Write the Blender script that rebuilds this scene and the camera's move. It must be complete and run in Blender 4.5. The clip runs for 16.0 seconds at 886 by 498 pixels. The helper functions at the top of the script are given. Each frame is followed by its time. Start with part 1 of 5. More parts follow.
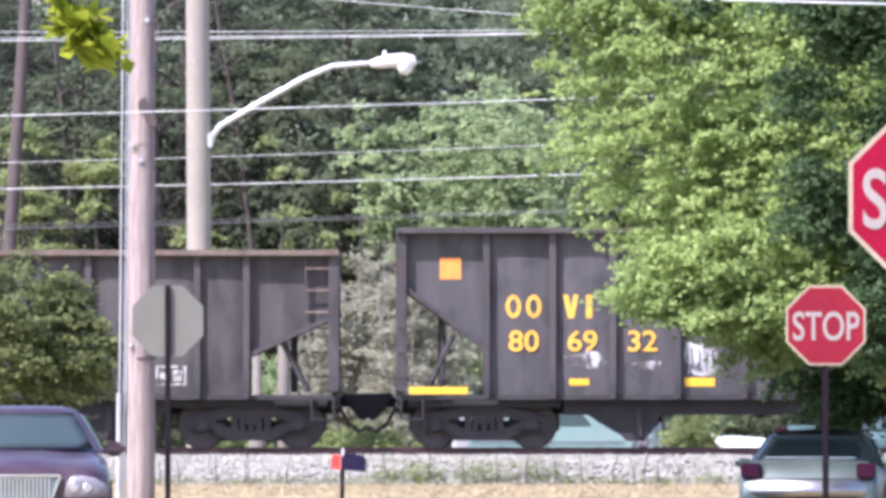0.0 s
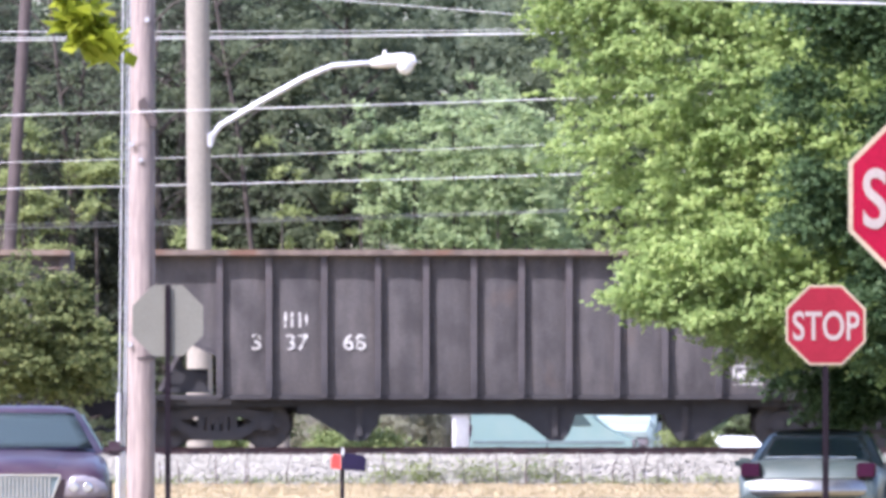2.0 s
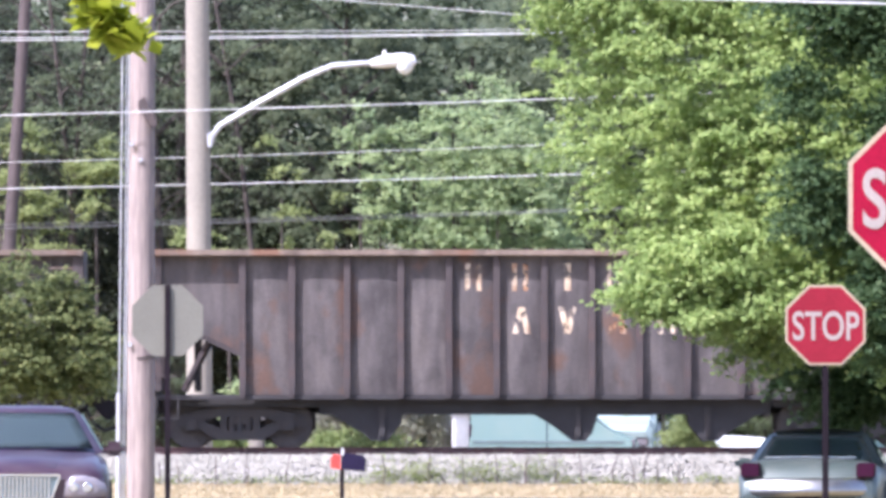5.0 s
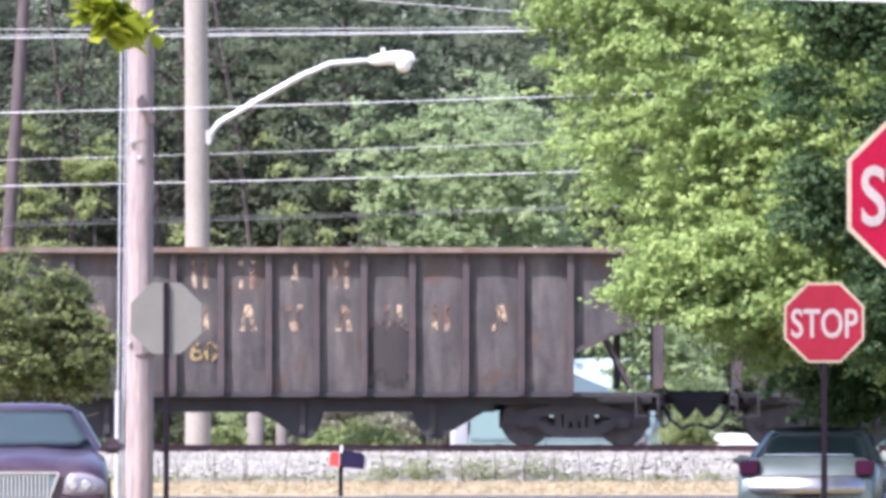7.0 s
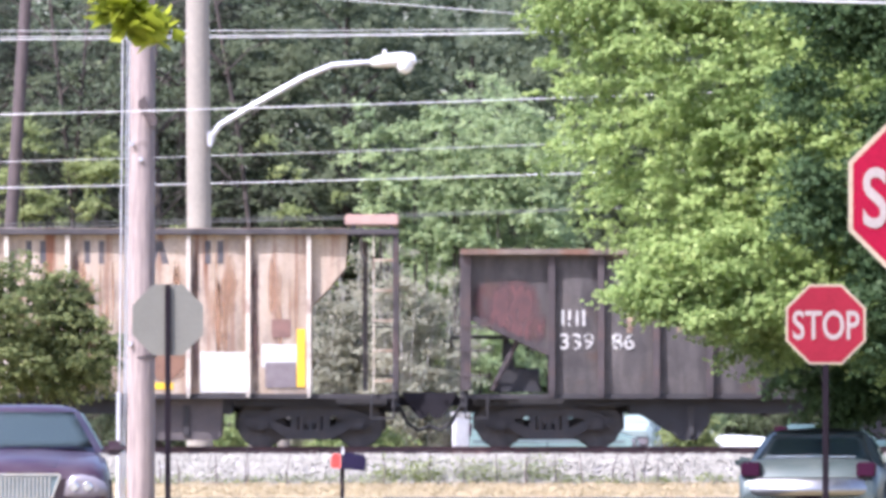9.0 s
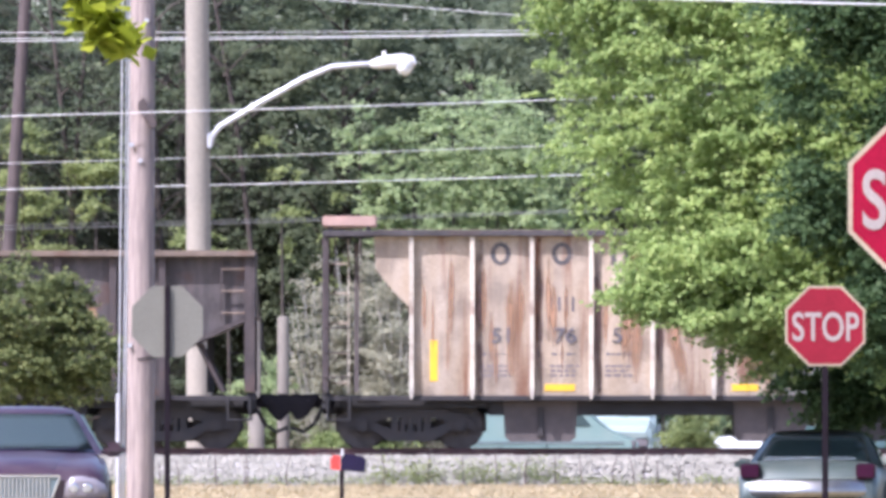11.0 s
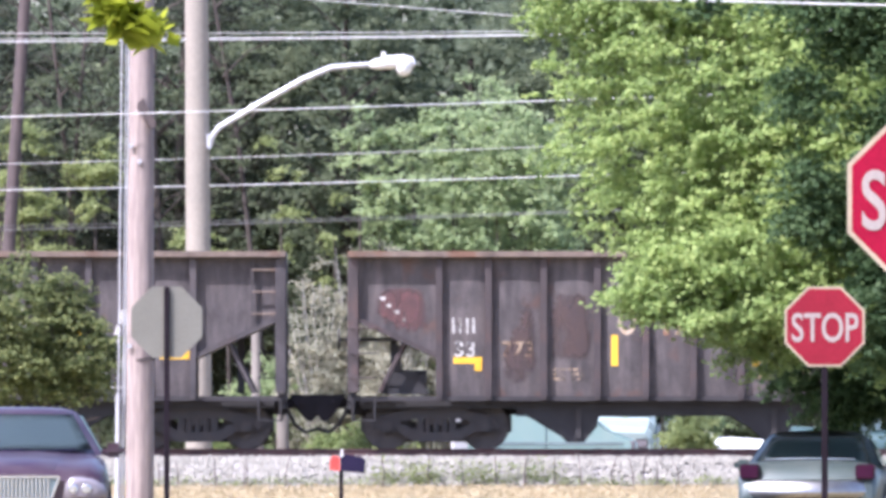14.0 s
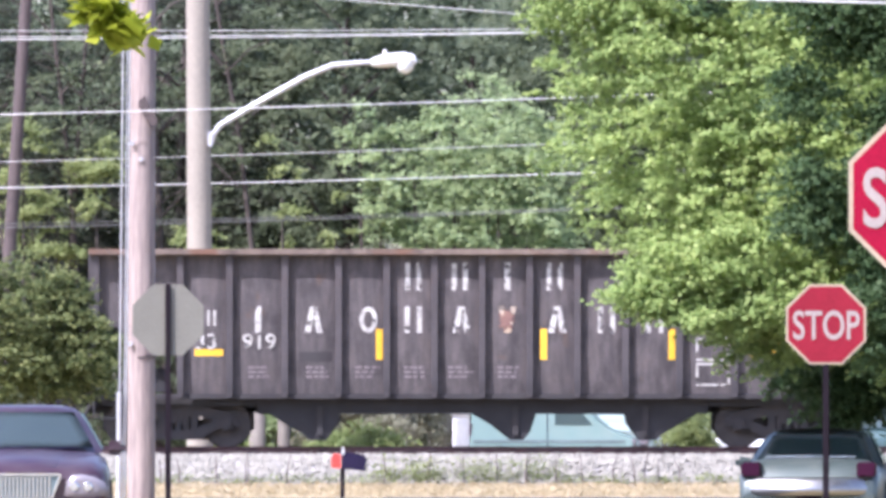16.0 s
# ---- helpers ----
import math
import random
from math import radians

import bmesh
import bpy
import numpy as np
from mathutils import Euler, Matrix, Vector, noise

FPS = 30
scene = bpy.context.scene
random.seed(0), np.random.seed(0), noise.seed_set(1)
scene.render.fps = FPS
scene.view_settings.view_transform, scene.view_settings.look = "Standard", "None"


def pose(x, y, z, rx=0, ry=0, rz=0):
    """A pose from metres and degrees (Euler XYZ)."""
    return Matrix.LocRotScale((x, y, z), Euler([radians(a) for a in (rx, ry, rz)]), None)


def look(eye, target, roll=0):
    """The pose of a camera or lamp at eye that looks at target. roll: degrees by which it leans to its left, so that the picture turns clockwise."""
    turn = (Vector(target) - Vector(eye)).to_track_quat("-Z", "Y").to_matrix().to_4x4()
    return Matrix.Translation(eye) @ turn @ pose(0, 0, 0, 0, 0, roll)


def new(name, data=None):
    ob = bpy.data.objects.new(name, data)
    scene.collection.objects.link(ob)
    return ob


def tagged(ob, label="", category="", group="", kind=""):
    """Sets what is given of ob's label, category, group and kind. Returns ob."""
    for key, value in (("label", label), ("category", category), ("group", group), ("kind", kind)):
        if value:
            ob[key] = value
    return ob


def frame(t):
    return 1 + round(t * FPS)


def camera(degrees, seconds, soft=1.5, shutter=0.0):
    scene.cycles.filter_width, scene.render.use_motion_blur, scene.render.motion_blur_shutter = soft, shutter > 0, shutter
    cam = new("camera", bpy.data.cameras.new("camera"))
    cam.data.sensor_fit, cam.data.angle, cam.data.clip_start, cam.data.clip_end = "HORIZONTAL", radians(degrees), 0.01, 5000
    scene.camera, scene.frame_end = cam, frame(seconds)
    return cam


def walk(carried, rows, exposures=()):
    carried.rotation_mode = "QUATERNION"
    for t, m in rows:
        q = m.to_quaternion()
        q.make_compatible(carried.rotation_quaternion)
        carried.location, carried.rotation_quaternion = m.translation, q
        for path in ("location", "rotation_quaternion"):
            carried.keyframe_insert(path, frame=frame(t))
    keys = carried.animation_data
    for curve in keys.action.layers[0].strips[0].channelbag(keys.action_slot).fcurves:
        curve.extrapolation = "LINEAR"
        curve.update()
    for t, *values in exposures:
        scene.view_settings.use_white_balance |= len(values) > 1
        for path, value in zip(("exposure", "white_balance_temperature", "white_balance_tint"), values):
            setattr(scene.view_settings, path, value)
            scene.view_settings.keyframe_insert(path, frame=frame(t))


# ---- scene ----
cam = camera(3.5, 16.0, soft=3.8)
EYE = 1.5
# a tripod that trembles: seconds, yaw and pitch in thousandths of a degree
TREMBLE = ((0.0, 1, 0), (0.5, 0, 0), (1.0, 1, -1), (1.5, 2, 0), (2.0, 1, -1), (2.5, -2, 0), (3.0, 1, 2),
           (3.5, 0, 1), (4.0, -9, -2), (4.3, -2, -1), (6.5, 1, -2), (7.0, -5, -11), (7.5, 1, -11), (8.0, 3, -6),
           (8.5, 4, -5), (9.0, 1, -4), (9.5, 3, -6), (10.0, 1, -2), (12.5, -2, 5), (13.0, -3, 7),
           (13.5, -2, 6), (14.0, -3, 5), (14.5, -2, 5), (15.0, 0, 4), (15.5, 0, 2), (16.0, 2, -4))
walk(cam, [(t, pose(0, 0, EYE, 90.616 + p / 1000, 0, a / 1000)) for t, a, p in TREMBLE], exposures=[(t, e, 5870, 22) for t, e in ((0.0, 1.38), (0.6, 1.38), (1.5, 1.46), (4.0, 1.45), (7.0, 1.48), (8.8, 1.49), (9.5, 1.38), (10.1, 1.25), (12.5, 1.34), (13.5, 1.41), (16.0, 1.44))])

# ---- light: a high summer sun on the left, a little behind the camera ----
SUN_WAY = Vector((1.25, 1.0, -2.05)).normalized()
world = bpy.data.worlds.new("sky")
scene.world = world
world.use_nodes = True
wn = world.node_tree.nodes
sky = wn.new("ShaderNodeTexSky")
sky.sky_type, sky.sun_disc = "NISHITA", False
sky.sun_elevation = math.asin(-SUN_WAY.z)
sky.sun_rotation = math.atan2(-SUN_WAY.x, -SUN_WAY.y)
sky.air_density, sky.dust_density = 1.0, 2.0
world.node_tree.links.new(sky.outputs[0], wn["Background"].inputs[0])
wn["Background"].inputs[1].default_value = 0.15
sun = new("sun", bpy.data.lights.new("sun", "SUN"))
sun.data.energy, sun.data.angle, sun.data.color = 4.0, radians(0.53), (1.0, 0.97, 0.92)
sun.matrix_world = look((0, 0, 60), Vector((0, 0, 60)) + SUN_WAY)


# ---- materials ----
def nodes_of(name):
    m = bpy.data.materials.new(name)
    m.use_nodes = True
    nt = m.node_tree
    return m, nt, nt.nodes["Principled BSDF"]


def noise_at(nt, scale, detail=4.0, stretch=(1, 1, 1)):
    tc = nt.nodes.new("ShaderNodeTexCoord")
    mp = nt.nodes.new("ShaderNodeMapping")
    mp.inputs["Scale"].default_value = stretch
    no = nt.nodes.new("ShaderNodeTexNoise")
    no.inputs["Scale"].default_value, no.inputs["Detail"].default_value = scale, detail
    nt.links.new(tc.outputs["Object"], mp.inputs[0])
    nt.links.new(mp.outputs[0], no.inputs["Vector"])
    return no.outputs[0]


def ramp(nt, fac, stops):
    r = nt.nodes.new("ShaderNodeValToRGB")
    while len(r.color_ramp.elements) < len(stops):
        r.color_ramp.elements.new(0.5)
    for e, (p, c) in zip(r.color_ramp.elements, stops):
        e.position, e.color = p, (*c, 1) if len(c) == 3 else c
    nt.links.new(fac, r.inputs[0])
    return r.outputs[0]


def mixed(nt, fac, a, b, how="MIX"):
    m = nt.nodes.new("ShaderNodeMix")
    m.data_type, m.blend_type = "RGBA", how
    for sock, v in ((m.inputs[0], fac), (m.inputs[6], a), (m.inputs[7], b)):
        if isinstance(v, (int, float)):
            sock.default_value = v
        elif isinstance(v, tuple):
            sock.default_value = (*v, 1)
        else:
            nt.links.new(v, sock)
    return m.outputs[2]


def bumped(nt, bsdf, height, strength, dist=0.01):
    b = nt.nodes.new("ShaderNodeBump")
    b.inputs["Strength"].default_value, b.inputs["Distance"].default_value = strength, dist
    nt.links.new(height, b.inputs["Height"])
    nt.links.new(b.outputs[0], bsdf.inputs["Normal"])


def plain(name, a, b=None, scale=3.0, fine=40.0, rough=0.7, metal=0.0, bump=0.3, stretch=(1, 1, 1), gloss=0.5):
    """Two tones in patches, finer grain over them, and a fine relief."""
    m, nt, bs = nodes_of(name)
    b = b or tuple(0.7 * c for c in a)
    patch = ramp(nt, noise_at(nt, scale, 5, stretch), ((0.35, a), (0.68, b)))
    grain = noise_at(nt, fine, 3, stretch)
    shade = ramp(nt, grain, ((0.3, (0.8, 0.8, 0.8)), (0.7, (1.0, 1.0, 1.0))))
    nt.links.new(mixed(nt, 1.0, patch, shade, "MULTIPLY"), bs.inputs["Base Color"])
    bs.inputs["Roughness"].default_value, bs.inputs["Metallic"].default_value = rough, metal
    bs.inputs["Specular IOR Level"].default_value = gloss
    bumped(nt, bs, grain, bump)
    return m


def weathered(name, paint, dust, rust, rusty=0.6, seed=0.0, rough=0.75, run=(1, 1, 0.8), edge=0.1):
    """Old car paint: dust in streaks down the sheet, rust in patches. A higher rusty leaves less of it."""
    m, nt, bs = nodes_of(name)
    streak = noise_at(nt, 2.0 + seed, 6, (2.0, 1, 0.4))
    base = mixed(nt, ramp(nt, streak, ((0.38, (0, 0, 0)), (0.68, (1, 1, 1)))), paint, dust)
    blotch = noise_at(nt, 1.3 + seed * 0.3, 5, (1.3, 1, 0.9))
    base = mixed(nt, 1.0, base, ramp(nt, blotch, ((0.36, (0.66, 0.65, 0.66)), (0.5, (1, 1, 1)), (0.64, (1.0, 0.98, 0.95)))), "MULTIPLY")
    spots = noise_at(nt, 0.9 + seed * 0.7, 8, run)
    base = mixed(nt, ramp(nt, spots, ((rusty, (0, 0, 0)), (rusty + edge, (1, 1, 1)))), base, rust)
    info = nt.nodes.new("ShaderNodeObjectInfo")
    base = mixed(nt, 1.0, base, ramp(nt, info.outputs["Random"], ((0.0, (0.86, 0.85, 0.86)), (1.0, (1.12, 1.1, 1.08)))), "MULTIPLY")
    grain = noise_at(nt, 25, 4)
    shade = ramp(nt, grain, ((0.3, (0.72, 0.72, 0.72)), (0.7, (1, 1, 1))))
    nt.links.new(mixed(nt, 1.0, base, shade, "MULTIPLY"), bs.inputs["Base Color"])
    bs.inputs["Roughness"].default_value = rough
    bumped(nt, bs, noise_at(nt, 3.0, 3), 0.35, 0.02)
    return m


def worn(m, scale, bare, full):
    """Lets a painted mark flake away in spots: where its noise lies under bare nothing is left of it."""
    nt = m.node_tree
    grit = noise_at(nt, scale, 6, (1, 1, 0.7))
    nt.links.new(ramp(nt, grit, ((bare, (0, 0, 0)), (full, (1, 1, 1)))), nt.nodes["Principled BSDF"].inputs["Alpha"])
    return m


def blurred(m, bare, full, most=1.0, power=4.0, fade=0.3):
    """Lets a stain thin out towards the rim of its own box, unevenly."""
    nt = m.node_tree
    tc = nt.nodes.new("ShaderNodeTexCoord")
    sep = nt.nodes.new("ShaderNodeSeparateXYZ")
    nt.links.new(tc.outputs["Generated"], sep.inputs[0])

    def calc(how, a, b):
        n = nt.nodes.new("ShaderNodeMath")
        n.operation = how
        for sock, v in zip(n.inputs, (a, b)):
            if isinstance(v, (int, float)):
                sock.default_value = v
            else:
                nt.links.new(v, sock)
        return n.outputs[0]
    rim = 0.0
    for axis in ("X", "Z"):
        off = calc("ABSOLUTE", calc("SUBTRACT", sep.outputs[axis], 0.5), 0.0)
        rim = calc("ADD", rim, calc("POWER", calc("MULTIPLY", off, 2.0), power))
    left = calc("SUBTRACT", noise_at(nt, 3.2, 7, (1.4, 1, 0.6)), calc("MULTIPLY", rim, fade))
    nt.links.new(ramp(nt, left, ((bare, (0, 0, 0)), (full, (most, most, most)))), nt.nodes["Principled BSDF"].inputs["Alpha"])
    return m


def leafy(name, dark, mid, light, through_light=0.35):
    m, nt, bs = nodes_of(name)
    geo = nt.nodes.new("ShaderNodeNewGeometry")
    col = ramp(nt, geo.outputs["Random Per Island"], ((0.0, dark), (0.5, mid), (1.0, light)))
    patch = ramp(nt, noise_at(nt, 0.9, 3), ((0.35, (0.75, 0.8, 0.8)), (0.65, (1, 1, 1))))
    col = mixed(nt, 1.0, col, patch, "MULTIPLY")
    nt.links.new(col, bs.inputs["Base Color"])
    bs.inputs["Roughness"].default_value, bs.inputs["Specular IOR Level"].default_value = 0.6, 0.2
    tr = nt.nodes.new("ShaderNodeBsdfTranslucent")
    nt.links.new(col, tr.inputs[0])
    mx = nt.nodes.new("ShaderNodeMixShader")
    mx.inputs[0].default_value = through_light
    nt.links.new(bs.outputs[0], mx.inputs[1])
    nt.links.new(tr.outputs[0], mx.inputs[2])
    nt.links.new(mx.outputs[0], nt.nodes["Material Output"].inputs[0])
    return m


def glassy(name, tint, rough=0.05):
    m, nt, bs = nodes_of(name)
    bs.inputs["Base Color"].default_value = (*tint, 1)
    bs.inputs["Roughness"].default_value = rough
    bs.inputs["Specular IOR Level"].default_value = 0.5
    grime = noise_at(nt, 6, 3)
    nt.links.new(ramp(nt, grime, ((0.3, (rough, rough, rough)), (0.8, (rough + 0.12,) * 3))), bs.inputs["Roughness"])
    return m


M_GRASS = plain("dry_grass", (0.34, 0.26, 0.14), (0.24, 0.20, 0.10), 0.8, 30, 0.95)
M_ROAD = plain("asphalt", (0.06, 0.06, 0.06), (0.045, 0.045, 0.045), 0.5, 50, 0.9)
M_BALLAST = plain("ballast_bed", (0.36, 0.34, 0.345), (0.28, 0.26, 0.265), 3, 60, 0.95)
M_STONE = plain("ballast_stone", (0.325, 0.305, 0.268), (0.19, 0.178, 0.155), 5, 60, 0.95)
M_RAIL = plain("rail_steel", (0.12, 0.06, 0.06), (0.08, 0.045, 0.05), 3, 60, 0.6, 0.4)
M_TIE = plain("tie_wood", (0.10, 0.075, 0.065), (0.06, 0.05, 0.045), 4, 40, 0.9)
M_POLE = plain("pole_wood", (0.36, 0.285, 0.265), (0.21, 0.165, 0.158), 4, 22, 0.85, 0, 0.8, (5, 5, 0.35))
M_CONCRETE = plain("pole_concrete", (0.310, 0.271, 0.232), (0.258, 0.228, 0.198), 2, 40, 0.85, 0, 0.2, (1, 1, 0.3))
M_DARKPOLE = plain("old_pole_wood", (0.10, 0.075, 0.075), (0.065, 0.05, 0.05), 5, 40, 0.9, 0, 0.5, (4, 4, 0.3))
M_POST = plain("pale_post", (0.19, 0.165, 0.142), (0.15, 0.13, 0.115), 3, 40, 0.85)
M_GALV = plain("galvanised_steel", (0.561, 0.561, 0.595), (0.468, 0.468, 0.510), 6, 60, 0.35, 0.3, 0.05)
M_LAMPGLASS = plain("lamp_lens", (0.75, 0.75, 0.75), (0.68, 0.68, 0.68), 6, 60, 0.2, 0, 0.05)
M_WIRE = plain("bare_aluminium_wire", (0.88, 0.86, 0.86), (0.62, 0.61, 0.62), 2.2, 30, 0.4, 0.2, 0.1)
M_CABLE = plain("dark_cable", (0.22, 0.21, 0.22), (0.12, 0.12, 0.12), 1.5, 30, 0.5, 0, 0.1)
M_WHITE = plain("white_plastic", (0.8, 0.78, 0.78), (0.7, 0.68, 0.68), 3, 40, 0.5)
M_SIGNBACK = plain("sign_back_aluminium", (0.196, 0.187, 0.157), (0.170, 0.161, 0.135), 2, 50, 0.6, 0.2, 0.05)
M_SIGNPOST = plain("dark_sign_post", (0.017, 0.011, 0.017), (0.012, 0.009, 0.012), 4, 50, 0.8, gloss=0.1)
# far sign's red, greyed in colour for the haze before it
M_RED = plain("hazed_sign_red", (0.255, 0.016, 0.032), (0.205, 0.014, 0.027), 2, 50, 0.7, 0, 0.03, gloss=0.12)
# near sign's red, without that haze tone
M_RED_NEAR = plain("deep_sign_red", (0.30, 0.004, 0.03), (0.25, 0.004, 0.026), 2, 50, 0.7, 0, 0.03, gloss=0.12)
M_SIGNTAN = plain("aged_sign_border", (0.42, 0.34, 0.24), (0.34, 0.27, 0.19), 2, 50, 0.5, 0, 0.03)
M_SIGNWHITE = plain("sign_white", (0.34, 0.285, 0.265), (0.29, 0.245, 0.23), 2, 50, 0.5, 0, 0.03)
M_BOXRED = plain("box_red", (0.75, 0.06, 0.04), (0.6, 0.05, 0.04), 4, 50, 0.5)
M_BOXDARK = plain("box_dark", (0.018, 0.012, 0.04), (0.013, 0.009, 0.03), 4, 50, 0.6, gloss=0.15)
M_TRUCK = plain("truck_iron", (0.033, 0.031, 0.034), (0.045, 0.037, 0.037), 4, 40, 0.85)
M_WHEEL = plain("wheel_steel", (0.075, 0.064, 0.064), (0.045, 0.04, 0.042), 4, 40, 0.6, 0.4)
M_UNDER = plain("underframe_grime", (0.034, 0.032, 0.036), (0.025, 0.023, 0.026), 3, 40, 0.9)
M_SILL = plain("sill_grime", (0.045, 0.041, 0.044), (0.032, 0.028, 0.032), 3, 40, 0.9)
M_COUPLER = plain("greasy_coupler_iron", (0.022, 0.019, 0.024), (0.016, 0.014, 0.018), 4, 40, 0.8, gloss=0.2)
M_BAY = plain("bay_steel", (0.11, 0.09, 0.088), (0.08, 0.066, 0.066), 3, 40, 0.9)
M_RUSTTOP = weathered("rusty_chord", (0.16, 0.12, 0.10), (0.22, 0.17, 0.14), (0.17, 0.09, 0.06), 0.5)
M_YELLOW = plain("reflector_yellow", (0.85, 0.5, 0.03), (0.75, 0.42, 0.03), 5, 50, 0.5, 0, 0.03)
M_ORANGE = plain("decal_orange", (0.9, 0.32, 0.06), (0.8, 0.27, 0.05), 8, 50, 0.5, 0, 0.03)
M_LETTER_W = worn(plain("lettering_white", (0.55, 0.53, 0.51), (0.34, 0.32, 0.31), 6, 30, 0.7, 0, 0.03), 9, 0.36, 0.48)
M_LETTER_R = worn(weathered("lettering_worn", (0.62, 0.52, 0.42), (0.5, 0.36, 0.24), (0.3, 0.15, 0.08), 0.5, 2.0), 7, 0.38, 0.5)
M_LETTER_F = worn(weathered("lettering_faded", (0.5, 0.38, 0.26), (0.36, 0.26, 0.18), (0.12, 0.07, 0.05), 0.48, 3.0), 6, 0.37, 0.52)
M_LETTER_Y = plain("lettering_yellow", (0.85, 0.45, 0.05), (0.7, 0.36, 0.05), 6, 30, 0.7, 0, 0.03)
M_LETTER_K = worn(plain("lettering_black", (0.05, 0.05, 0.06), (0.12, 0.1, 0.1), 6, 30, 0.7, 0, 0.03), 7, 0.3, 0.42)
M_GLASS = glassy("car_glass", (0.05, 0.075, 0.078))
# blue-grey base colour: bright sky reflection painted in, along with a dust film
M_SCREEN = glassy("sky_tinted_dusty_windscreen", (0.075, 0.105, 0.115), 0.06)
M_BUMPER = plain("pale_bumper", (0.42, 0.415, 0.425), (0.34, 0.335, 0.345), 3, 40, 0.36, 1.0, 0.02)
M_GRILLE = plain("grille_shadow", (0.16, 0.21, 0.22), (0.12, 0.16, 0.17), 6, 40, 0.4)
M_TYRE = plain("tyre_rubber", (0.025, 0.025, 0.025), (0.035, 0.035, 0.035), 8, 60, 0.9)
M_CHROME = plain("chrome", (0.75, 0.75, 0.78), (0.65, 0.65, 0.68), 8, 60, 0.15, 0.9, 0.02)
M_HEADLAMP = glassy("headlamp_glass", (0.2, 0.18, 0.2), 0.15)
M_TAILLAMP = plain("tail_lamp_red", (0.035, 0.002, 0.02), (0.024, 0.001, 0.015), 5, 40, 0.35, 0, 0.02, gloss=0.2)
M_BARK = plain("bark", (0.08, 0.062, 0.055), (0.05, 0.04, 0.036), 6, 30, 0.95, 0, 0.8, (1, 1, 0.4))
M_DEADWOOD = plain("dead_twigs", (0.5, 0.47, 0.44), (0.37, 0.345, 0.32), 6, 30, 0.95)
L_MAPLE = leafy("maple_leaves", (0.228, 0.307, 0.101), (0.318, 0.408, 0.138), (0.445, 0.519, 0.191), 0.5)
L_WOOD = leafy("wood_leaves", (0.105, 0.127, 0.075), (0.14, 0.165, 0.098), (0.185, 0.21, 0.12), 0.55)
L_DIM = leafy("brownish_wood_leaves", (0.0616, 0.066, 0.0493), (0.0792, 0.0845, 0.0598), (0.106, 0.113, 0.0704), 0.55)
# distance haze put into the leaf colour: paler and bluer than L_WOOD
L_DEEP = leafy("hazed_wood_leaves", (0.185, 0.22, 0.15), (0.205, 0.242, 0.162), (0.235, 0.275, 0.18), 0.6)
# light green, part of its paleness being haze put into the colour
L_MID = leafy("hazed_ash_leaves", (0.27, 0.34, 0.178), (0.362, 0.437, 0.227), (0.459, 0.529, 0.275), 0.55)
L_BUSH = leafy("bush_leaves", (0.098, 0.126, 0.05), (0.168, 0.197, 0.076), (0.315, 0.328, 0.135), 0.5)
# dark green with the shade around the maple put into the leaf colour
L_SHADE = leafy("shade_darkened_leaves", (0.048, 0.088, 0.036), (0.074, 0.122, 0.05), (0.108, 0.16, 0.064), 0.5)
L_PALE = leafy("pale_scrub_leaves", (0.31, 0.29, 0.215), (0.39, 0.37, 0.28), (0.48, 0.455, 0.35), 0.5)
L_SPRAY = leafy("sapling_leaves", (0.21, 0.25, 0.105), (0.285, 0.325, 0.135), (0.37, 0.405, 0.175), 0.55)
L_STRAW = leafy("straw_blades", (0.38, 0.3, 0.17), (0.47, 0.37, 0.23), (0.53, 0.41, 0.28), 0.3)
L_TWIG = leafy("young_leaves", (0.3, 0.34, 0.03), (0.4, 0.44, 0.04), (0.5, 0.52, 0.06), 0.65)
L_WEED = leafy("weed_leaves", (0.12, 0.165, 0.055), (0.2, 0.245, 0.085), (0.3, 0.32, 0.13))


def car_paint(name, colour, metal=0.4):
    m, nt, bs = nodes_of(name)
    dust = noise_at(nt, 3, 4)
    nt.links.new(mixed(nt, ramp(nt, dust, ((0.4, (0, 0, 0)), (0.9, (0.14, 0.14, 0.14)))), colour, (0.4, 0.37, 0.34)), bs.inputs["Base Color"])
    bs.inputs["Metallic"].default_value, bs.inputs["Roughness"].default_value = metal, 0.4
    bs.inputs["Coat Weight"].default_value = 0.18
    return m


P_PURPLE = car_paint("purple_paint", (0.038, 0.014, 0.027), 0.2)
P_SILVER = car_paint("dark_grey_paint", (0.07, 0.09, 0.088), 0.35)
P_TEAL = car_paint("pale_teal_paint", (0.18, 0.27, 0.26), 0.1)
P_PALE = car_paint("pale_aqua_paint", (0.28, 0.35, 0.35), 0.0)
P_DEEPTEAL = car_paint("deep_teal_paint", (0.06, 0.11, 0.115), 0.2)
P_WHITE = car_paint("white_paint", (0.8, 0.8, 0.8), 0.0)


# ---- mesh helpers ----
def mesh_of(name, bm, material, smooth=False):
    me = bpy.data.meshes.new(name)
    bmesh.ops.recalc_face_normals(bm, faces=bm.faces)
    if smooth:
        for f in bm.faces:
            f.smooth = True
    bm.to_mesh(me)
    bm.free()
    me.materials.append(material)
    return me


def part(name, bm, material, parent=None, label="", smooth=False, at=None):
    """One mesh object, under its thing where a parent is given. bm may be a finished mesh, to share it."""
    me = bm if isinstance(bm, bpy.types.Mesh) else mesh_of(name, bm, material, smooth)
    ob = new(name, me)
    ob.parent = parent
    if at is not None:
        ob.matrix_basis = at
    return tagged(ob, label)


def thing(name, label, category, m=None, group=""):
    ob = new(name)
    ob.empty_display_size = 0.2
    ob.matrix_basis = m or Matrix()
    return tagged(ob, label, category, group)


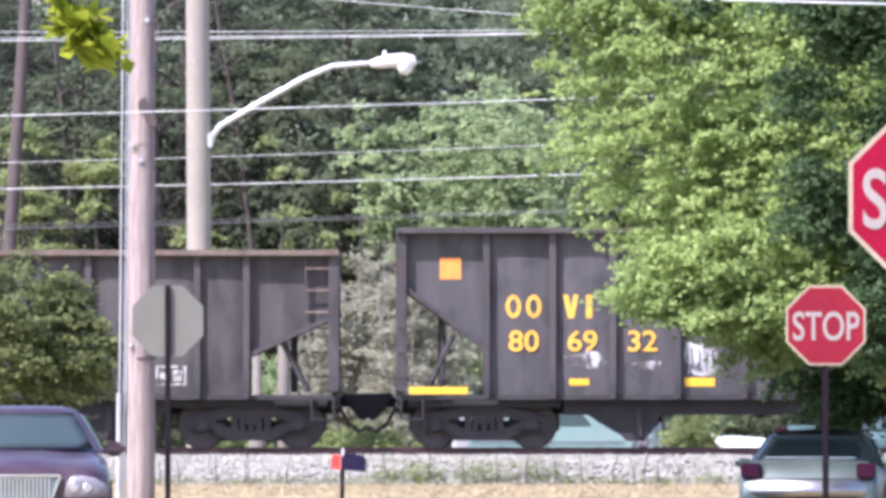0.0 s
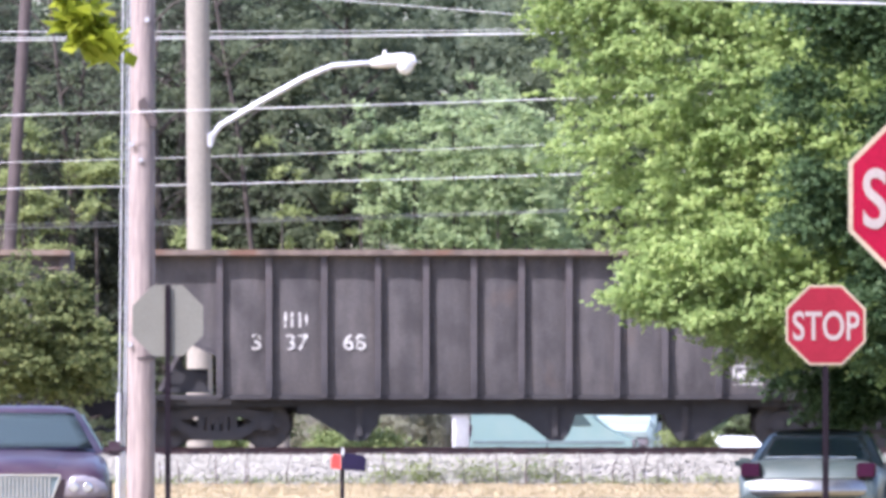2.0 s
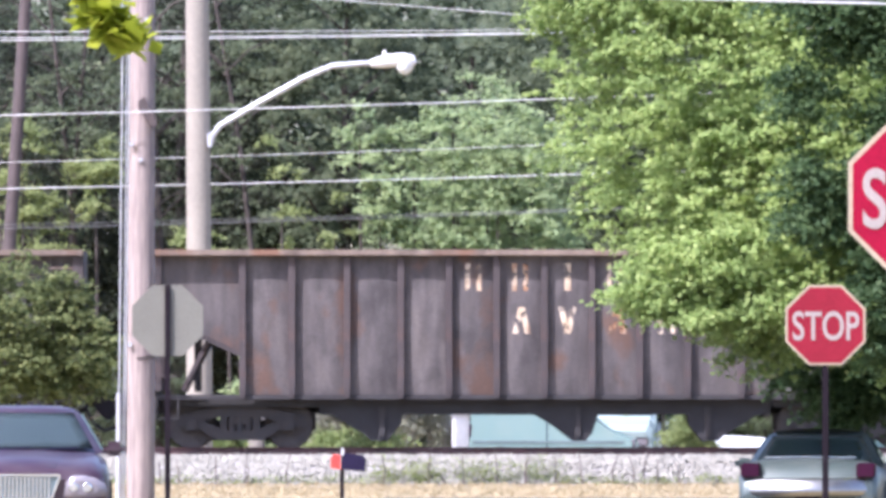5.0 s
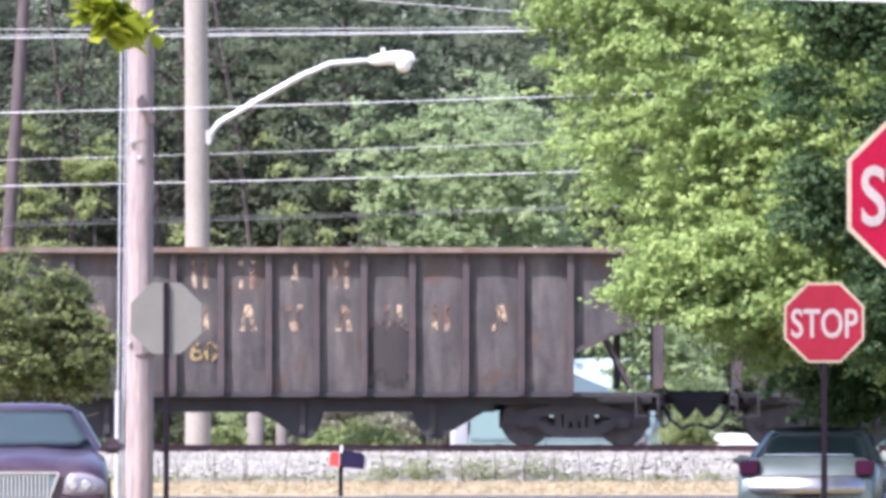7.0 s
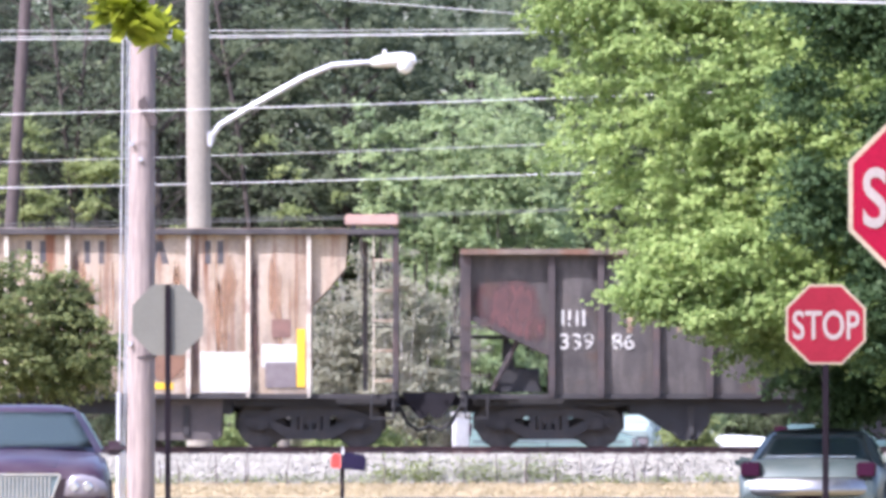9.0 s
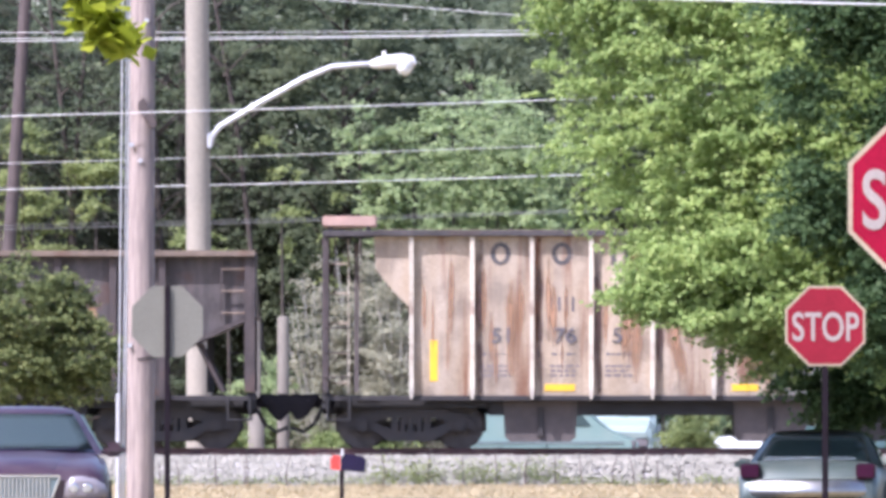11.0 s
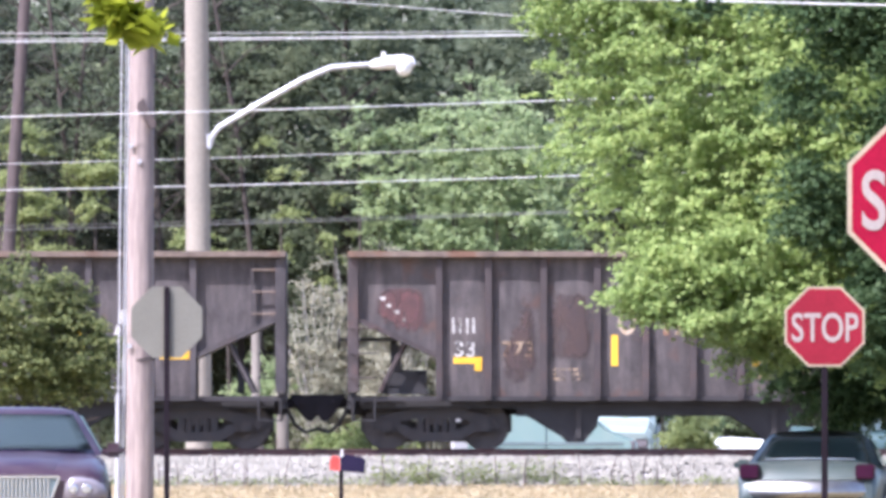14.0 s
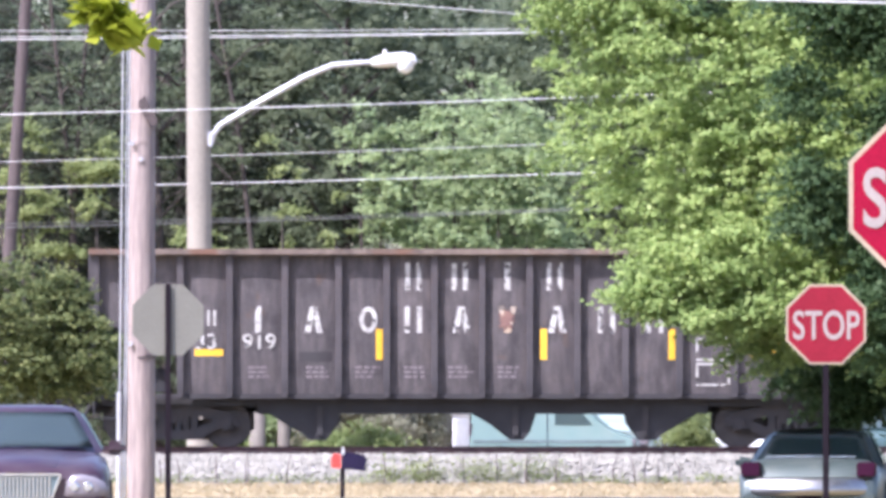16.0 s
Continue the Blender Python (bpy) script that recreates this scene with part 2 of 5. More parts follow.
def box(bm, x0, x1, y0, y1, z0, z1, bevel=0.0):
    g = bmesh.ops.create_cube(bm, size=1.0, matrix=Matrix.LocRotScale(
        ((x0 + x1) / 2, (y0 + y1) / 2, (z0 + z1) / 2), None, (abs(x1 - x0), abs(y1 - y0), abs(z1 - z0))))
    if bevel:
        edges = list({e for v in g["verts"] for e in v.link_edges})
        bmesh.ops.bevel(bm, geom=edges, offset=bevel, segments=2, affect="EDGES")
    return bm


def boxed(x0, x1, y0, y1, z0, z1, bevel=0.0):
    return box(bmesh.new(), x0, x1, y0, y1, z0, z1, bevel)


def rod(bm, a, b, r, r2=None, n=10):
    a, b = Vector(a), Vector(b)
    d = b - a
    m = Matrix.Translation((a + b) / 2) @ d.to_track_quat("Z", "Y").to_matrix().to_4x4()
    bmesh.ops.create_cone(bm, cap_ends=True, segments=n, radius1=r, radius2=r if r2 is None else r2, depth=d.length, matrix=m)
    return bm


def prism(bm, outline, y0, y1):
    """A plate: an outline in x and z, from y0 to y1."""
    a = [bm.verts.new((x, y0, z)) for x, z in outline]
    b = [bm.verts.new((x, y1, z)) for x, z in outline]
    bm.faces.new(a)
    bm.faces.new(b[::-1])
    for i in range(len(a)):
        j = (i + 1) % len(a)
        bm.faces.new((a[i], b[i], b[j], a[j]))
    return bm


def tube(bm, pts, radii, n=8):
    """A round limb along pts with its own radius at each."""
    pts = [Vector(p) for p in pts]
    if isinstance(radii, (int, float)):
        radii = [radii] * len(pts)
    rings = []
    for i, p in enumerate(pts):
        d = (pts[min(i + 1, len(pts) - 1)] - pts[max(i - 1, 0)]).normalized()
        u = d.cross(Vector((0.13, 1, 0.07))).normalized()
        v = d.cross(u)
        rings.append([bm.verts.new(p + radii[i] * (math.cos(a) * u + math.sin(a) * v)) for a in (2 * math.pi * k / n for k in range(n))])
    for r0, r1 in zip(rings, rings[1:]):
        for k in range(n):
            bm.faces.new((r0[k], r0[(k + 1) % n], r1[(k + 1) % n], r1[k]))
    for ring in (rings[0][::-1], rings[-1]):
        bm.faces.new([bm.verts.new(v.co) for v in ring])
    return bm


def text_mesh(words, height, material, depth=0.004, wide=1.0):
    """Upright writing that faces the camera, centred, standing on its baseline."""
    cu = bpy.data.curves.new("writing", "FONT")
    cu.body, cu.size, cu.extrude, cu.align_x = words, height / 0.72, depth, "CENTER"
    cu.offset = height * 0.02
    ob = new("writing", cu)
    bpy.context.view_layer.update()
    me = bpy.data.meshes.new_from_object(ob.evaluated_get(bpy.context.evaluated_depsgraph_get()))
    bpy.data.objects.remove(ob)
    me.transform(pose(0, 0, 0, 90) @ Matrix.Diagonal((wide, 1, 1, 1)))
    me.materials.clear()
    me.materials.append(material)
    return me


def leaf_mesh(name, places, size, material, rng, tilt=0.9, narrow=0.62):
    """Loose leaves: one bent four-cornered blade at each place. places may carry the way each leaf faces in columns 3 to 5."""
    n = len(places)
    nrm = rng.normal(size=(n, 3)) * tilt
    if places.shape[1] == 6:
        nrm = nrm * 0.5 + places[:, 3:]
        places = places[:, :3]
    else:
        nrm[:, 2] = np.abs(nrm[:, 2]) + 0.55
    nrm /= np.linalg.norm(nrm, axis=1)[:, None]
    ref = rng.normal(size=(n, 3))
    u = np.cross(nrm, ref)
    u /= np.linalg.norm(u, axis=1)[:, None]
    v = np.cross(nrm, u)
    ln = size * rng.uniform(0.6, 1.25, n)[:, None]
    w = ln * narrow * 0.5
    c = np.asarray(places)
    drop = nrm * ln * 0.12
    quad = np.stack((c - u * ln / 2, c + v * w - drop, c + u * ln / 2 - drop * 1.5, c - v * w - drop), axis=1).reshape(-1, 3)
    me = bpy.data.meshes.new(name)
    me.vertices.add(4 * n)
    me.vertices.foreach_set("co", quad.astype(np.float32).ravel())
    me.loops.add(4 * n)
    me.loops.foreach_set("vertex_index", np.arange(4 * n, dtype=np.int32))
    me.polygons.add(n)
    me.polygons.foreach_set("loop_start", np.arange(0, 4 * n, 4, dtype=np.int32))
    me.update(calc_edges=True)
    me.validate()
    me.materials.append(material)
    return me


def crown_places(rng, blobs, clumps, leaves, radius, flat=0.55, hollow=0.5):
    """Leaf places and facings: leafy sprays spread through the outer part of each blob (x, y, z, rx, ry, rz). A spray is a
    fan of twigs that reach outwards and droop, with its leaves strung along them."""
    out = []
    vol = np.array([b[3] * b[5] for b in blobs])
    for b, share in zip(blobs, vol / vol.sum()):
        k = max(9, int(clumps * share))
        d = rng.normal(size=(k, 3))
        d /= np.linalg.norm(d, axis=1)[:, None]
        r = rng.uniform(hollow ** 2, 1.0, k) ** 0.5
        r *= 1 + 0.10 * np.sin(5 * d[:, 0] + 3 * d[:, 2]) + 0.07 * rng.normal(size=k)
        centre = np.array(b[:3]) + d * r[:, None] * np.array(b[3:])
        size = radius * rng.uniform(0.5, 1.45, k)
        for c, s, w in zip(centre, size, d):
            m = max(6, int(leaves * (s / radius) ** 2))
            twigs = 5
            g = rng.normal(size=(twigs, 3)) * (1, 1, 0.45) + w * (0.9, 0.9, 0.5)
            g /= np.linalg.norm(g, axis=1)[:, None]
            g = g[rng.integers(0, twigs, m)]
            u = rng.uniform(-0.35, 1.35, m)[:, None]
            p = g * u + rng.normal(size=(m, 3)) * (0.2, 0.2, 0.16) * (1.25 - 0.5 * u)
            p[:, 2] = p[:, 2] * (flat + 0.3) - 0.16 * u[:, 0] ** 2
            face = rng.normal(size=(m, 3)) * 0.35 + (-0.1, -0.25, 0.8) + w * 0.3
            out.append(np.concatenate((c + p * s, face), 1))
    return np.concatenate(out)


# ---- ground, street and track bed ----
def ground_height(x, y):
    dip = -0.09 * math.exp(-((x - 4.3) / 2.4) ** 2 - ((y - 175) / 9.0) ** 2)
    return dip


def build_ground():
    bm = bmesh.new()
    xs = [-2500, -600, -150, -60, -30] + [-16 + 2 * i for i in range(17)] + [30, 60, 150, 600, 2500]
    ys = [-2500, -500, -100, -20] + [10 * i for i in range(16)] + [160 + 3 * i for i in range(14)] + [206 + 6 * i for i in range(20)] + [400, 600, 1200, 3500]
    grid = [[bm.verts.new((x, y, ground_height(x, y))) for x in xs] for y in ys]
    for j in range(len(ys) - 1):
        for i in range(len(xs) - 1):
            bm.faces.new((grid[j][i], grid[j][i + 1], grid[j + 1][i + 1], grid[j + 1][i]))
    tagged(part("ground", bm, M_GRASS, smooth=True), "dry straw-coloured grass ground reaching to the horizon", "ground", kind="structure")
    bm = bmesh.new()
    prev = None
    for y in [-60 + 10 * i for i in range(30)]:
        c = -2.5 + 0.0194 * y
        pair = (bm.verts.new((c - 2.9, y, 0.02)), bm.verts.new((c + 2.9, y, 0.02)))
        if prev:
            bm.faces.new((prev[0], prev[1], pair[1], pair[0]))
        prev = pair
    tagged(part("road", bm, M_ROAD), "grey asphalt street running to the railway", "road", kind="structure")
    bm = bmesh.new()
    box(bm, -120, 120, 220.5, 227.5, -0.05, 0.024)
    tagged(part("road_along_track", bm, M_ROAD), "grey asphalt street along the railway", "road", kind="structure")


TRACK_Y, RAIL_Z = 266.05, 0.717


def build_track():
    rng = np.random.default_rng(5)
    bm = bmesh.new()
    prof = [(-3.3, -0.02), (-3.05, 0.12), (-2.35, 0.44), (-1.75, 0.53), (1.75, 0.53), (3.3, -0.02)]
    rows = []
    for i in range(141):
        x = -70 + i
        rows.append([bm.verts.new((x, TRACK_Y + y + rng.normal() * 0.03, z + rng.normal() * 0.015)) for y, z in prof])
    for a, b in zip(rows, rows[1:]):
        for k in range(len(prof) - 1):
            bm.faces.new((a[k], b[k], b[k + 1], a[k + 1]))
    tagged(part("ballast_bed", bm, M_BALLAST), "pale grey crushed stone railway embankment", "ballast", kind="structure")
    # loose stones on the slope that faces the street
    n = 16000
    x = rng.uniform(-12, 12, n)
    s = rng.uniform(0, 1, n)
    y = TRACK_Y - 3.2 + s * 1.75
    z = np.interp(y - TRACK_Y, [p[0] for p in prof], [p[1] for p in prof]) + rng.uniform(-0.01, 0.03, n)
    dirs = np.array([(1, 0, 0), (-1, 0, 0), (0, 1, 0), (0, -1, 0), (0, 0, 1), (0, 0, -1)], float)
    tri = np.array([(0, 2, 4), (2, 1, 4), (1, 3, 4), (3, 0, 4), (2, 0, 5), (1, 2, 5), (3, 1, 5), (0, 3, 5)])
    r = rng.uniform(0.03, 0.075, (n, 6, 1))
    a = rng.uniform(0, 6.28, n)
    rot = np.stack((np.stack((np.cos(a), -np.sin(a), 0 * a), 1), np.stack((np.sin(a), np.cos(a), 0 * a), 1), np.stack((0 * a, 0 * a, 0 * a + 1), 1)), 1)
    v = np.einsum("nij,nkj->nki", rot, dirs[None] * r) + np.stack((x, y, z), 1)[:, None]
    f = (tri[None] + (np.arange(n) * 6)[:, None, None]).reshape(-1, 3)
    me = bpy.data.meshes.new("ballast_stones")
    me.from_pydata(v.reshape(-1, 3).tolist(), [], f.tolist())
    me.materials.append(M_STONE)
    tagged(new("ballast_stones", me), "loose pale crushed stones on the embankment slope", "stones", kind="stuff")
    # rails and ties
    outline = [(-0.07, 0), (0.07, 0), (0.07, 0.02), (0.012, 0.035), (0.012, 0.115), (0.035, 0.125), (0.035, 0.155), (-0.035, 0.155), (-0.035, 0.125), (-0.012, 0.115), (-0.012, 0.035), (-0.07, 0.02)]
    track = thing("railway_track", "rusty steel railway track on dark wooden ties", "railway track", pose(0, TRACK_Y, RAIL_Z - 0.155))
    track["kind"] = "structure"
    for side in (-1, 1):
        bm = bmesh.new()
        prism(bm, outline, -70, 70)
        ob = part("rail", bm, M_RAIL, track, at=pose(0, side * 0.75, 0, 0, 0, -90))
    tie = mesh_of("tie", boxed(-0.11, 0.11, -1.3, 1.3, -0.17, -0.004, 0.01), M_TIE)
    for i in range(-110, 111):
        part("tie", tie, None, track, at=pose(i * 0.53 + 0.03 * math.sin(i * 7.0), 0.04 * math.sin(i * 3.3), 0))


# ---- hopper cars ----
def side_frame_mesh():
    """The cast side frame of a freight truck: arch bar, sloping ends, openings left between its members."""
    bm = bmesh.new()
    prism(bm, [(-1.15, 0.48), (-0.95, 0.62), (-0.45, 0.74), (0.45, 0.74), (0.95, 0.62), (1.15, 0.48), (1.15, 0.34), (0.92, 0.42), (0.42, 0.55), (-0.42, 0.55), (-0.92, 0.42), (-1.15, 0.34)], -0.07, 0.07)
    prism(bm, [(-1.0, 0.5), (-0.72, 0.5), (-0.28, 0.31), (0.28, 0.31), (0.72, 0.5), (1.0, 0.5), (0.4, 0.13), (-0.4, 0.13)], -0.07, 0.07)
    for x in (-0.3, 0.3):
        box(bm, x - 0.06, x + 0.06, -0.07, 0.07, 0.2, 0.65)
    for x in (-0.89, 0.89):
        box(bm, x - 0.14, x + 0.14, -0.09, 0.09, 0.3, 0.56, 0.02)
        rod(bm, (x, -0.16, 0.42), (x, -0.05, 0.42), 0.1, 0.1, 12)
    for x in (-0.16, 0, 0.16):
        rod(bm, (x, 0, 0.26), (x, 0, 0.6), 0.065, 0.065, 8)
    return mesh_of("side_frame", bm, M_TRUCK)


def wheelset_mesh():
    bm = bmesh.new()
    for y in (-0.75, 0.75):
        s = 1 if y > 0 else -1
        rod(bm, (0, y - 0.06, 0), (0, y + 0.06, 0), 0.42, 0.42, 28)
        rod(bm, (0, y - 0.06 * s, 0), (0, y - 0.09 * s, 0), 0.45, 0.45, 28)
        rod(bm, (0, y + 0.06 * s, 0), (0, y + 0.1 * s, 0), 0.16, 0.12, 16)
        for k in range(5):
            a = 2 * math.pi * k / 5
            rod(bm, (0.27 * math.cos(a), y + 0.055 * s, 0.27 * math.sin(a)), (0.27 * math.cos(a), y + 0.075 * s, 0.27 * math.sin(a)), 0.05, 0.05, 8)
    rod(bm, (0, -1.1, 0), (0, 1.1, 0), 0.075, 0.075, 12)
    return mesh_of("wheelset", bm, M_WHEEL)


SIDE_FRAME, WHEELSET = side_frame_mesh(), wheelset_mesh()
WHEELS, CARS, RIB_LINES = [], [], {}
SHEET_Y = 1.385


BOW = 0.055


def bow(x, z, xa, xb, sill, top):
    """How far a panel between the ribs at xa and xb has been pushed out by its loads."""
    u, v = (x - xa) / (xb - xa), (z - sill) / (top - sill)
    if not (0 < u < 1 and 0 < v < 1):
        return 0.0
    return BOW * (4 * u * (1 - u)) ** 0.8 * math.sin(math.pi * v) ** 0.5


def bowed_panel(xa, xb, sill, top, side, nx=8, nz=12):
    bm = bmesh.new()
    for skin in (0.012, -0.012):
        grid = []
        for j in range(nz + 1):
            z = sill + (top - sill) * j / nz
            grid.append([bm.verts.new((x, side * (SHEET_Y + skin + bow(x, z, xa, xb, sill, top)), z)) for x in (xa + (xb - xa) * i / nx for i in range(nx + 1))])
        for r0, r1 in zip(grid, grid[1:]):
            for i in range(nx):
                bm.faces.new((r0[i], r0[i + 1], r1[i + 1], r1[i]))
    return bm


def hopper_car(label, x0, length, top, ribs, slope, paint, rib_paint, chord_paint, open_end=False, post_paint=None, brake=-1):
    """A hopper car. x0: its middle at the clip's start. ribs: their x on each side of the middle. slope: x and z where the end's sloping
    sheet meets the last rib, and its z at the end post. brake: the end that carries the brake gear, or 0. Its origin lies on the rail heads."""
    car = thing("hopper_car", label, "freight car", pose(x0, TRACK_Y, RAIL_Z), "train of hopper cars")
    h, sill = length / 2, 0.93
    RIB_LINES[car.name] = sorted(ribs), sill, top
    xr, zr, ze = slope
    for side in (-1, 1):
        y = side * SHEET_Y
        for xa, xb in zip(sorted(ribs), sorted(ribs)[1:]):
            part("side_panel", bowed_panel(xa, xb, sill, top, side), paint, car, smooth=True)
        for ex in (-1, 1):
            if open_end:
                out = [(xr, zr - 0.2), (xr + 0.02, zr), (xr + 0.34, zr + 0.32), (xr + 0.66, zr + 0.72), (xr + 0.7, top), (xr, top)]
            else:
                out = [(xr, zr), (h, ze), (h, top), (xr, top)]
            part("end_panel", prism(bmesh.new(), [(ex * px, pz) for px, pz in out], y - 0.012, y + 0.012), paint, car)
        bm = boxed(-h, h, side * 1.40, side * (1.6 if open_end else 1.65), top - 0.09, top + 0.02, 0.012)
        part("top_chord", bm, chord_paint, car)
        bm = boxed(-h, h, side * 1.26, side * 1.44, sill - 0.06, sill + 0.035, 0.01)
        part("side_sill", bm, M_SILL, car)
        for ex in (-1, 1):
            bm = boxed(ex * (h - (0.11 if open_end else 0.2)), ex * h, side * 1.40, side * 1.55, sill + 0.1, top - 0.09, 0.01)
            part("end_post", bm, post_paint or rib_paint, car)
            # braces in the open end
            if not open_end:
                bm = rod(bmesh.new(), (ex * (xr + 0.62), side * 1.3, zr + 0.32), (ex * (xr + 1.1), side * 1.3, sill + 0.1), 0.05, 0.05, 6)
                part("end_brace", bm, post_paint or rib_paint, car)
                bm = prism(bmesh.new(), [(ex * xr, zr - 0.02), (ex * xr, zr + 0.08), (ex * (h - 0.18), ze + 0.0), (ex * (h - 0.18), ze - 0.1)], side * 1.40, side * 1.5)
                part("slope_angle", bm, rib_paint, car)
    rib = bmesh.new()
    ra, rb = (-0.05, 0.035) if open_end else (-0.075, 0.045)
    prism(rib, [(ra, sill + 0.08), (rb, sill + 0.08), (rb, top - 0.1), (ra, top - 0.1)], -0.075, 0.07)
    prism(rib, [(ra + 0.005, sill + 0.08), (rb - 0.005, sill + 0.08), (rb - 0.015, sill - 0.03), (ra + 0.02, sill - 0.03)], -0.07, 0.066)
    rib = mesh_of("rib", rib, rib_paint)
    for x in ribs:
        for side in (-1, 1):
            part("rib", rib, None, car, at=pose(x, side * (SHEET_Y + 0.085), 0))
    # end sheets that slope down into the hoppers
    for ex in (-1, 1):
        bm = bmesh.new()
        if open_end:
            prism(bm, [(ex * (xr + 0.68), top), (ex * (xr + 0.64), top), (ex * (xr - 1.2), sill), (ex * (xr - 1.1), sill)], -SHEET_Y, SHEET_Y)
        else:
            k = (ze - zr) / (h - xr)
            x_low = xr - (zr - 0.93) / k
            prism(bm, [(ex * h, ze + 0.03), (ex * h, ze - 0.02), (ex * x_low, 0.93), (ex * (x_low - 0.05), 0.96)], -SHEET_Y + 0.015, SHEET_Y - 0.015)
            part("end_sheet", boxed(ex * (h - 0.03), ex * h, -SHEET_Y, SHEET_Y, ze - 0.02, top, 0), paint, car)
        part("slope_sheet", bm, paint, car)
        part("end_sill", boxed(ex * (h - 0.15), ex * h, -1.36, 1.36, 0.72, 1.02, 0.015), M_UNDER, car)
        for s in (-0.5, 0.5):
            if open_end:
                bm = boxed(ex * (h - 0.66), ex * (h - 0.58), s - 0.05, s + 0.05, 1.02, top - 0.2)
            else:
                bm = boxed(ex * (h - 0.9), ex * (h - 0.78), s - 0.06, s + 0.06, 1.02, ze - 0.25)
            part("end_strut", bm, M_BAY if open_end else M_UNDER, car)
        # coupler
        bm = boxed(ex * h, ex * (h + 0.42), -0.11, 0.11, 0.74, 0.94, 0.03)
        box(bm, ex * (h + 0.36), ex * (h + 0.62), -0.19, 0.19, 0.66, 1.0, 0.05)
        prism(bm, [(ex * (h + 0.05), 1.0), (ex * (h + 0.66), 0.98), (ex * (h + 0.62), 0.68), (ex * (h + 0.46), 0.5), (ex * (h + 0.36), 0.52), (ex * (h + 0.2), 0.7)], -0.24 + 0.02 * ex, 0.16 + 0.02 * ex)
        rod(bm, (ex * (h + 0.28), -0.9, 0.86), (ex * (h + 0.28), 0.2, 0.86), 0.018, 0.018, 6)
        part("coupler", bm, M_COUPLER, car)
        bm = tube(bmesh.new(), [(ex * h, -0.35, 0.75), (ex * (h + 0.15), -0.35, 0.45), (ex * (h + 0.35), -0.3, 0.3), (ex * (h + 0.58), -0.25, 0.38)], 0.035, 6)
        part("air_hose", bm, M_UNDER, car)
        # ladder at the right-hand end of each side
        side = -ex
        lx0, lx1 = ex * (h - (0.46 if open_end else 0.62)), ex * (h - 0.06)
        ladder = part("ladder", boxed(lx0 - (0.012 if open_end else 0.02), lx0 + (0.012 if open_end else 0.02), side * 1.47, side * 1.53, (1.0 if open_end else ze - 0.1), top - 0.1), rib_paint, car)
        z = 1.2 if open_end else ze + 0.05
        rung = mesh_of("rung", rod(bmesh.new(), (lx0, side * 1.53, 0), (lx1, side * 1.53, 0), 0.018, 0.018, 6), M_CREAM if open_end else chord_paint)
        while z < top - 0.15:
            part("rung", rung, None, ladder, at=pose(0, 0, z))
            z += 0.55 if open_end else 0.4
        for side in (-1, 1):
            bm = tube(bmesh.new(), [(ex * (h - 0.1), side * 1.5, 0.92), (ex * (h - 0.1), side * 1.52, 0.52), (ex * (h - 0.5), side * 1.52, 0.52), (ex * (h - 0.5), side * 1.5, 0.92)], 0.02, 6)
            part("sill_step", bm, M_UNDER, car)
            if side == ex:
                for gz in (1.3, 1.75, 2.2):
                    bm = tube(bmesh.new(), [(ex * (h - 0.06), side * 1.55, gz), (ex * (h - 0.1), side * 1.62, gz), (ex * (h - 0.5), side * 1.62, gz), (ex * (h - 0.54), side * 1.5, gz)], 0.014, 6)
                    part("grab_iron", bm, post_paint or rib_paint, car)
    # the end with the brake gear
    if brake:
        def bx(d):
            return brake * (h - d)
        bm = rod(bmesh.new(), (bx(0.75), -0.9, 1.24), (bx(1.45), -0.9, 1.24), 0.2, 0.2, 14)
        prism(bm, [(bx(0.62), 1.0), (bx(1.5), 1.0), (bx(1.25), 1.4), (bx(1.0), 1.45), (bx(0.95), 1.9), (bx(0.8), 1.9), (bx(0.82), 1.4)], -1.1, -0.8)
        part("brake_cylinder", bm, M_UNDER, car)
        bm = rod(bmesh.new(), (bx(0.1), -1.0, 2.0), (bx(1.0), -1.0, 2.0), 0.035, 0.035, 8)
        rod(bm, (bx(-0.14), -1.0, 2.0), (bx(0.1), -1.0, 2.0), 0.03, 0.03, 8)
        rod(bm, (bx(-0.18), -1.0, 2.0), (bx(-0.14), -1.0, 2.0), 0.2, 0.2, 16)
        part("hand_brake", bm, M_UNDER, car)
    else:
        for ex in (-1, 1):
            if not open_end:
                bm = rod(bmesh.new(), (ex * (xr + 0.8), -1.1, zr + 0.55), (ex * (xr + 0.8), -1.1, sill + 0.05), 0.045, 0.045, 6)
                part("end_brace", bm, rib_paint, car)
    # centre sill, hopper bays, floor
    part("centre_sill", boxed(-h, h, -0.3, 0.3, 0.62, 0.95), M_UNDER, car)
    part("floor_ridge", boxed(-xr + 1.4, xr - 1.4, -1.12, 1.12, 0.6, 0.9), M_UNDER, car)
    if open_end:
        bays = [(c, [(c - 0.68, 0.92), (c + 0.68, 0.92), (c + 0.64, 0.2), (c + 0.55, 0.12), (c - 0.55, 0.12), (c - 0.64, 0.2)]) for c in (-2.05, 2.15)]
    else:
        c = 0.42 * xr + 0.66
        bays = [(0.6, [(-0.85, 0.92), (0.98, 0.92), (0.96, 0.55), (0.86, 0.26), (0.74, 0.12), (0.5, 0.12), (0.15, 0.4), (-0.4, 0.72)])]
        bays += [(e * c, [(e * (c - 0.42), 0.92), (e * (c + 1.5), 0.92), (e * (c + 1.2), 0.76), (e * (c + 0.3), 0.22), (e * (c + 0.2), 0.12), (e * (c - 0.1), 0.12), (e * (c - 0.34), 0.42)]) for e in (-1, 1)]
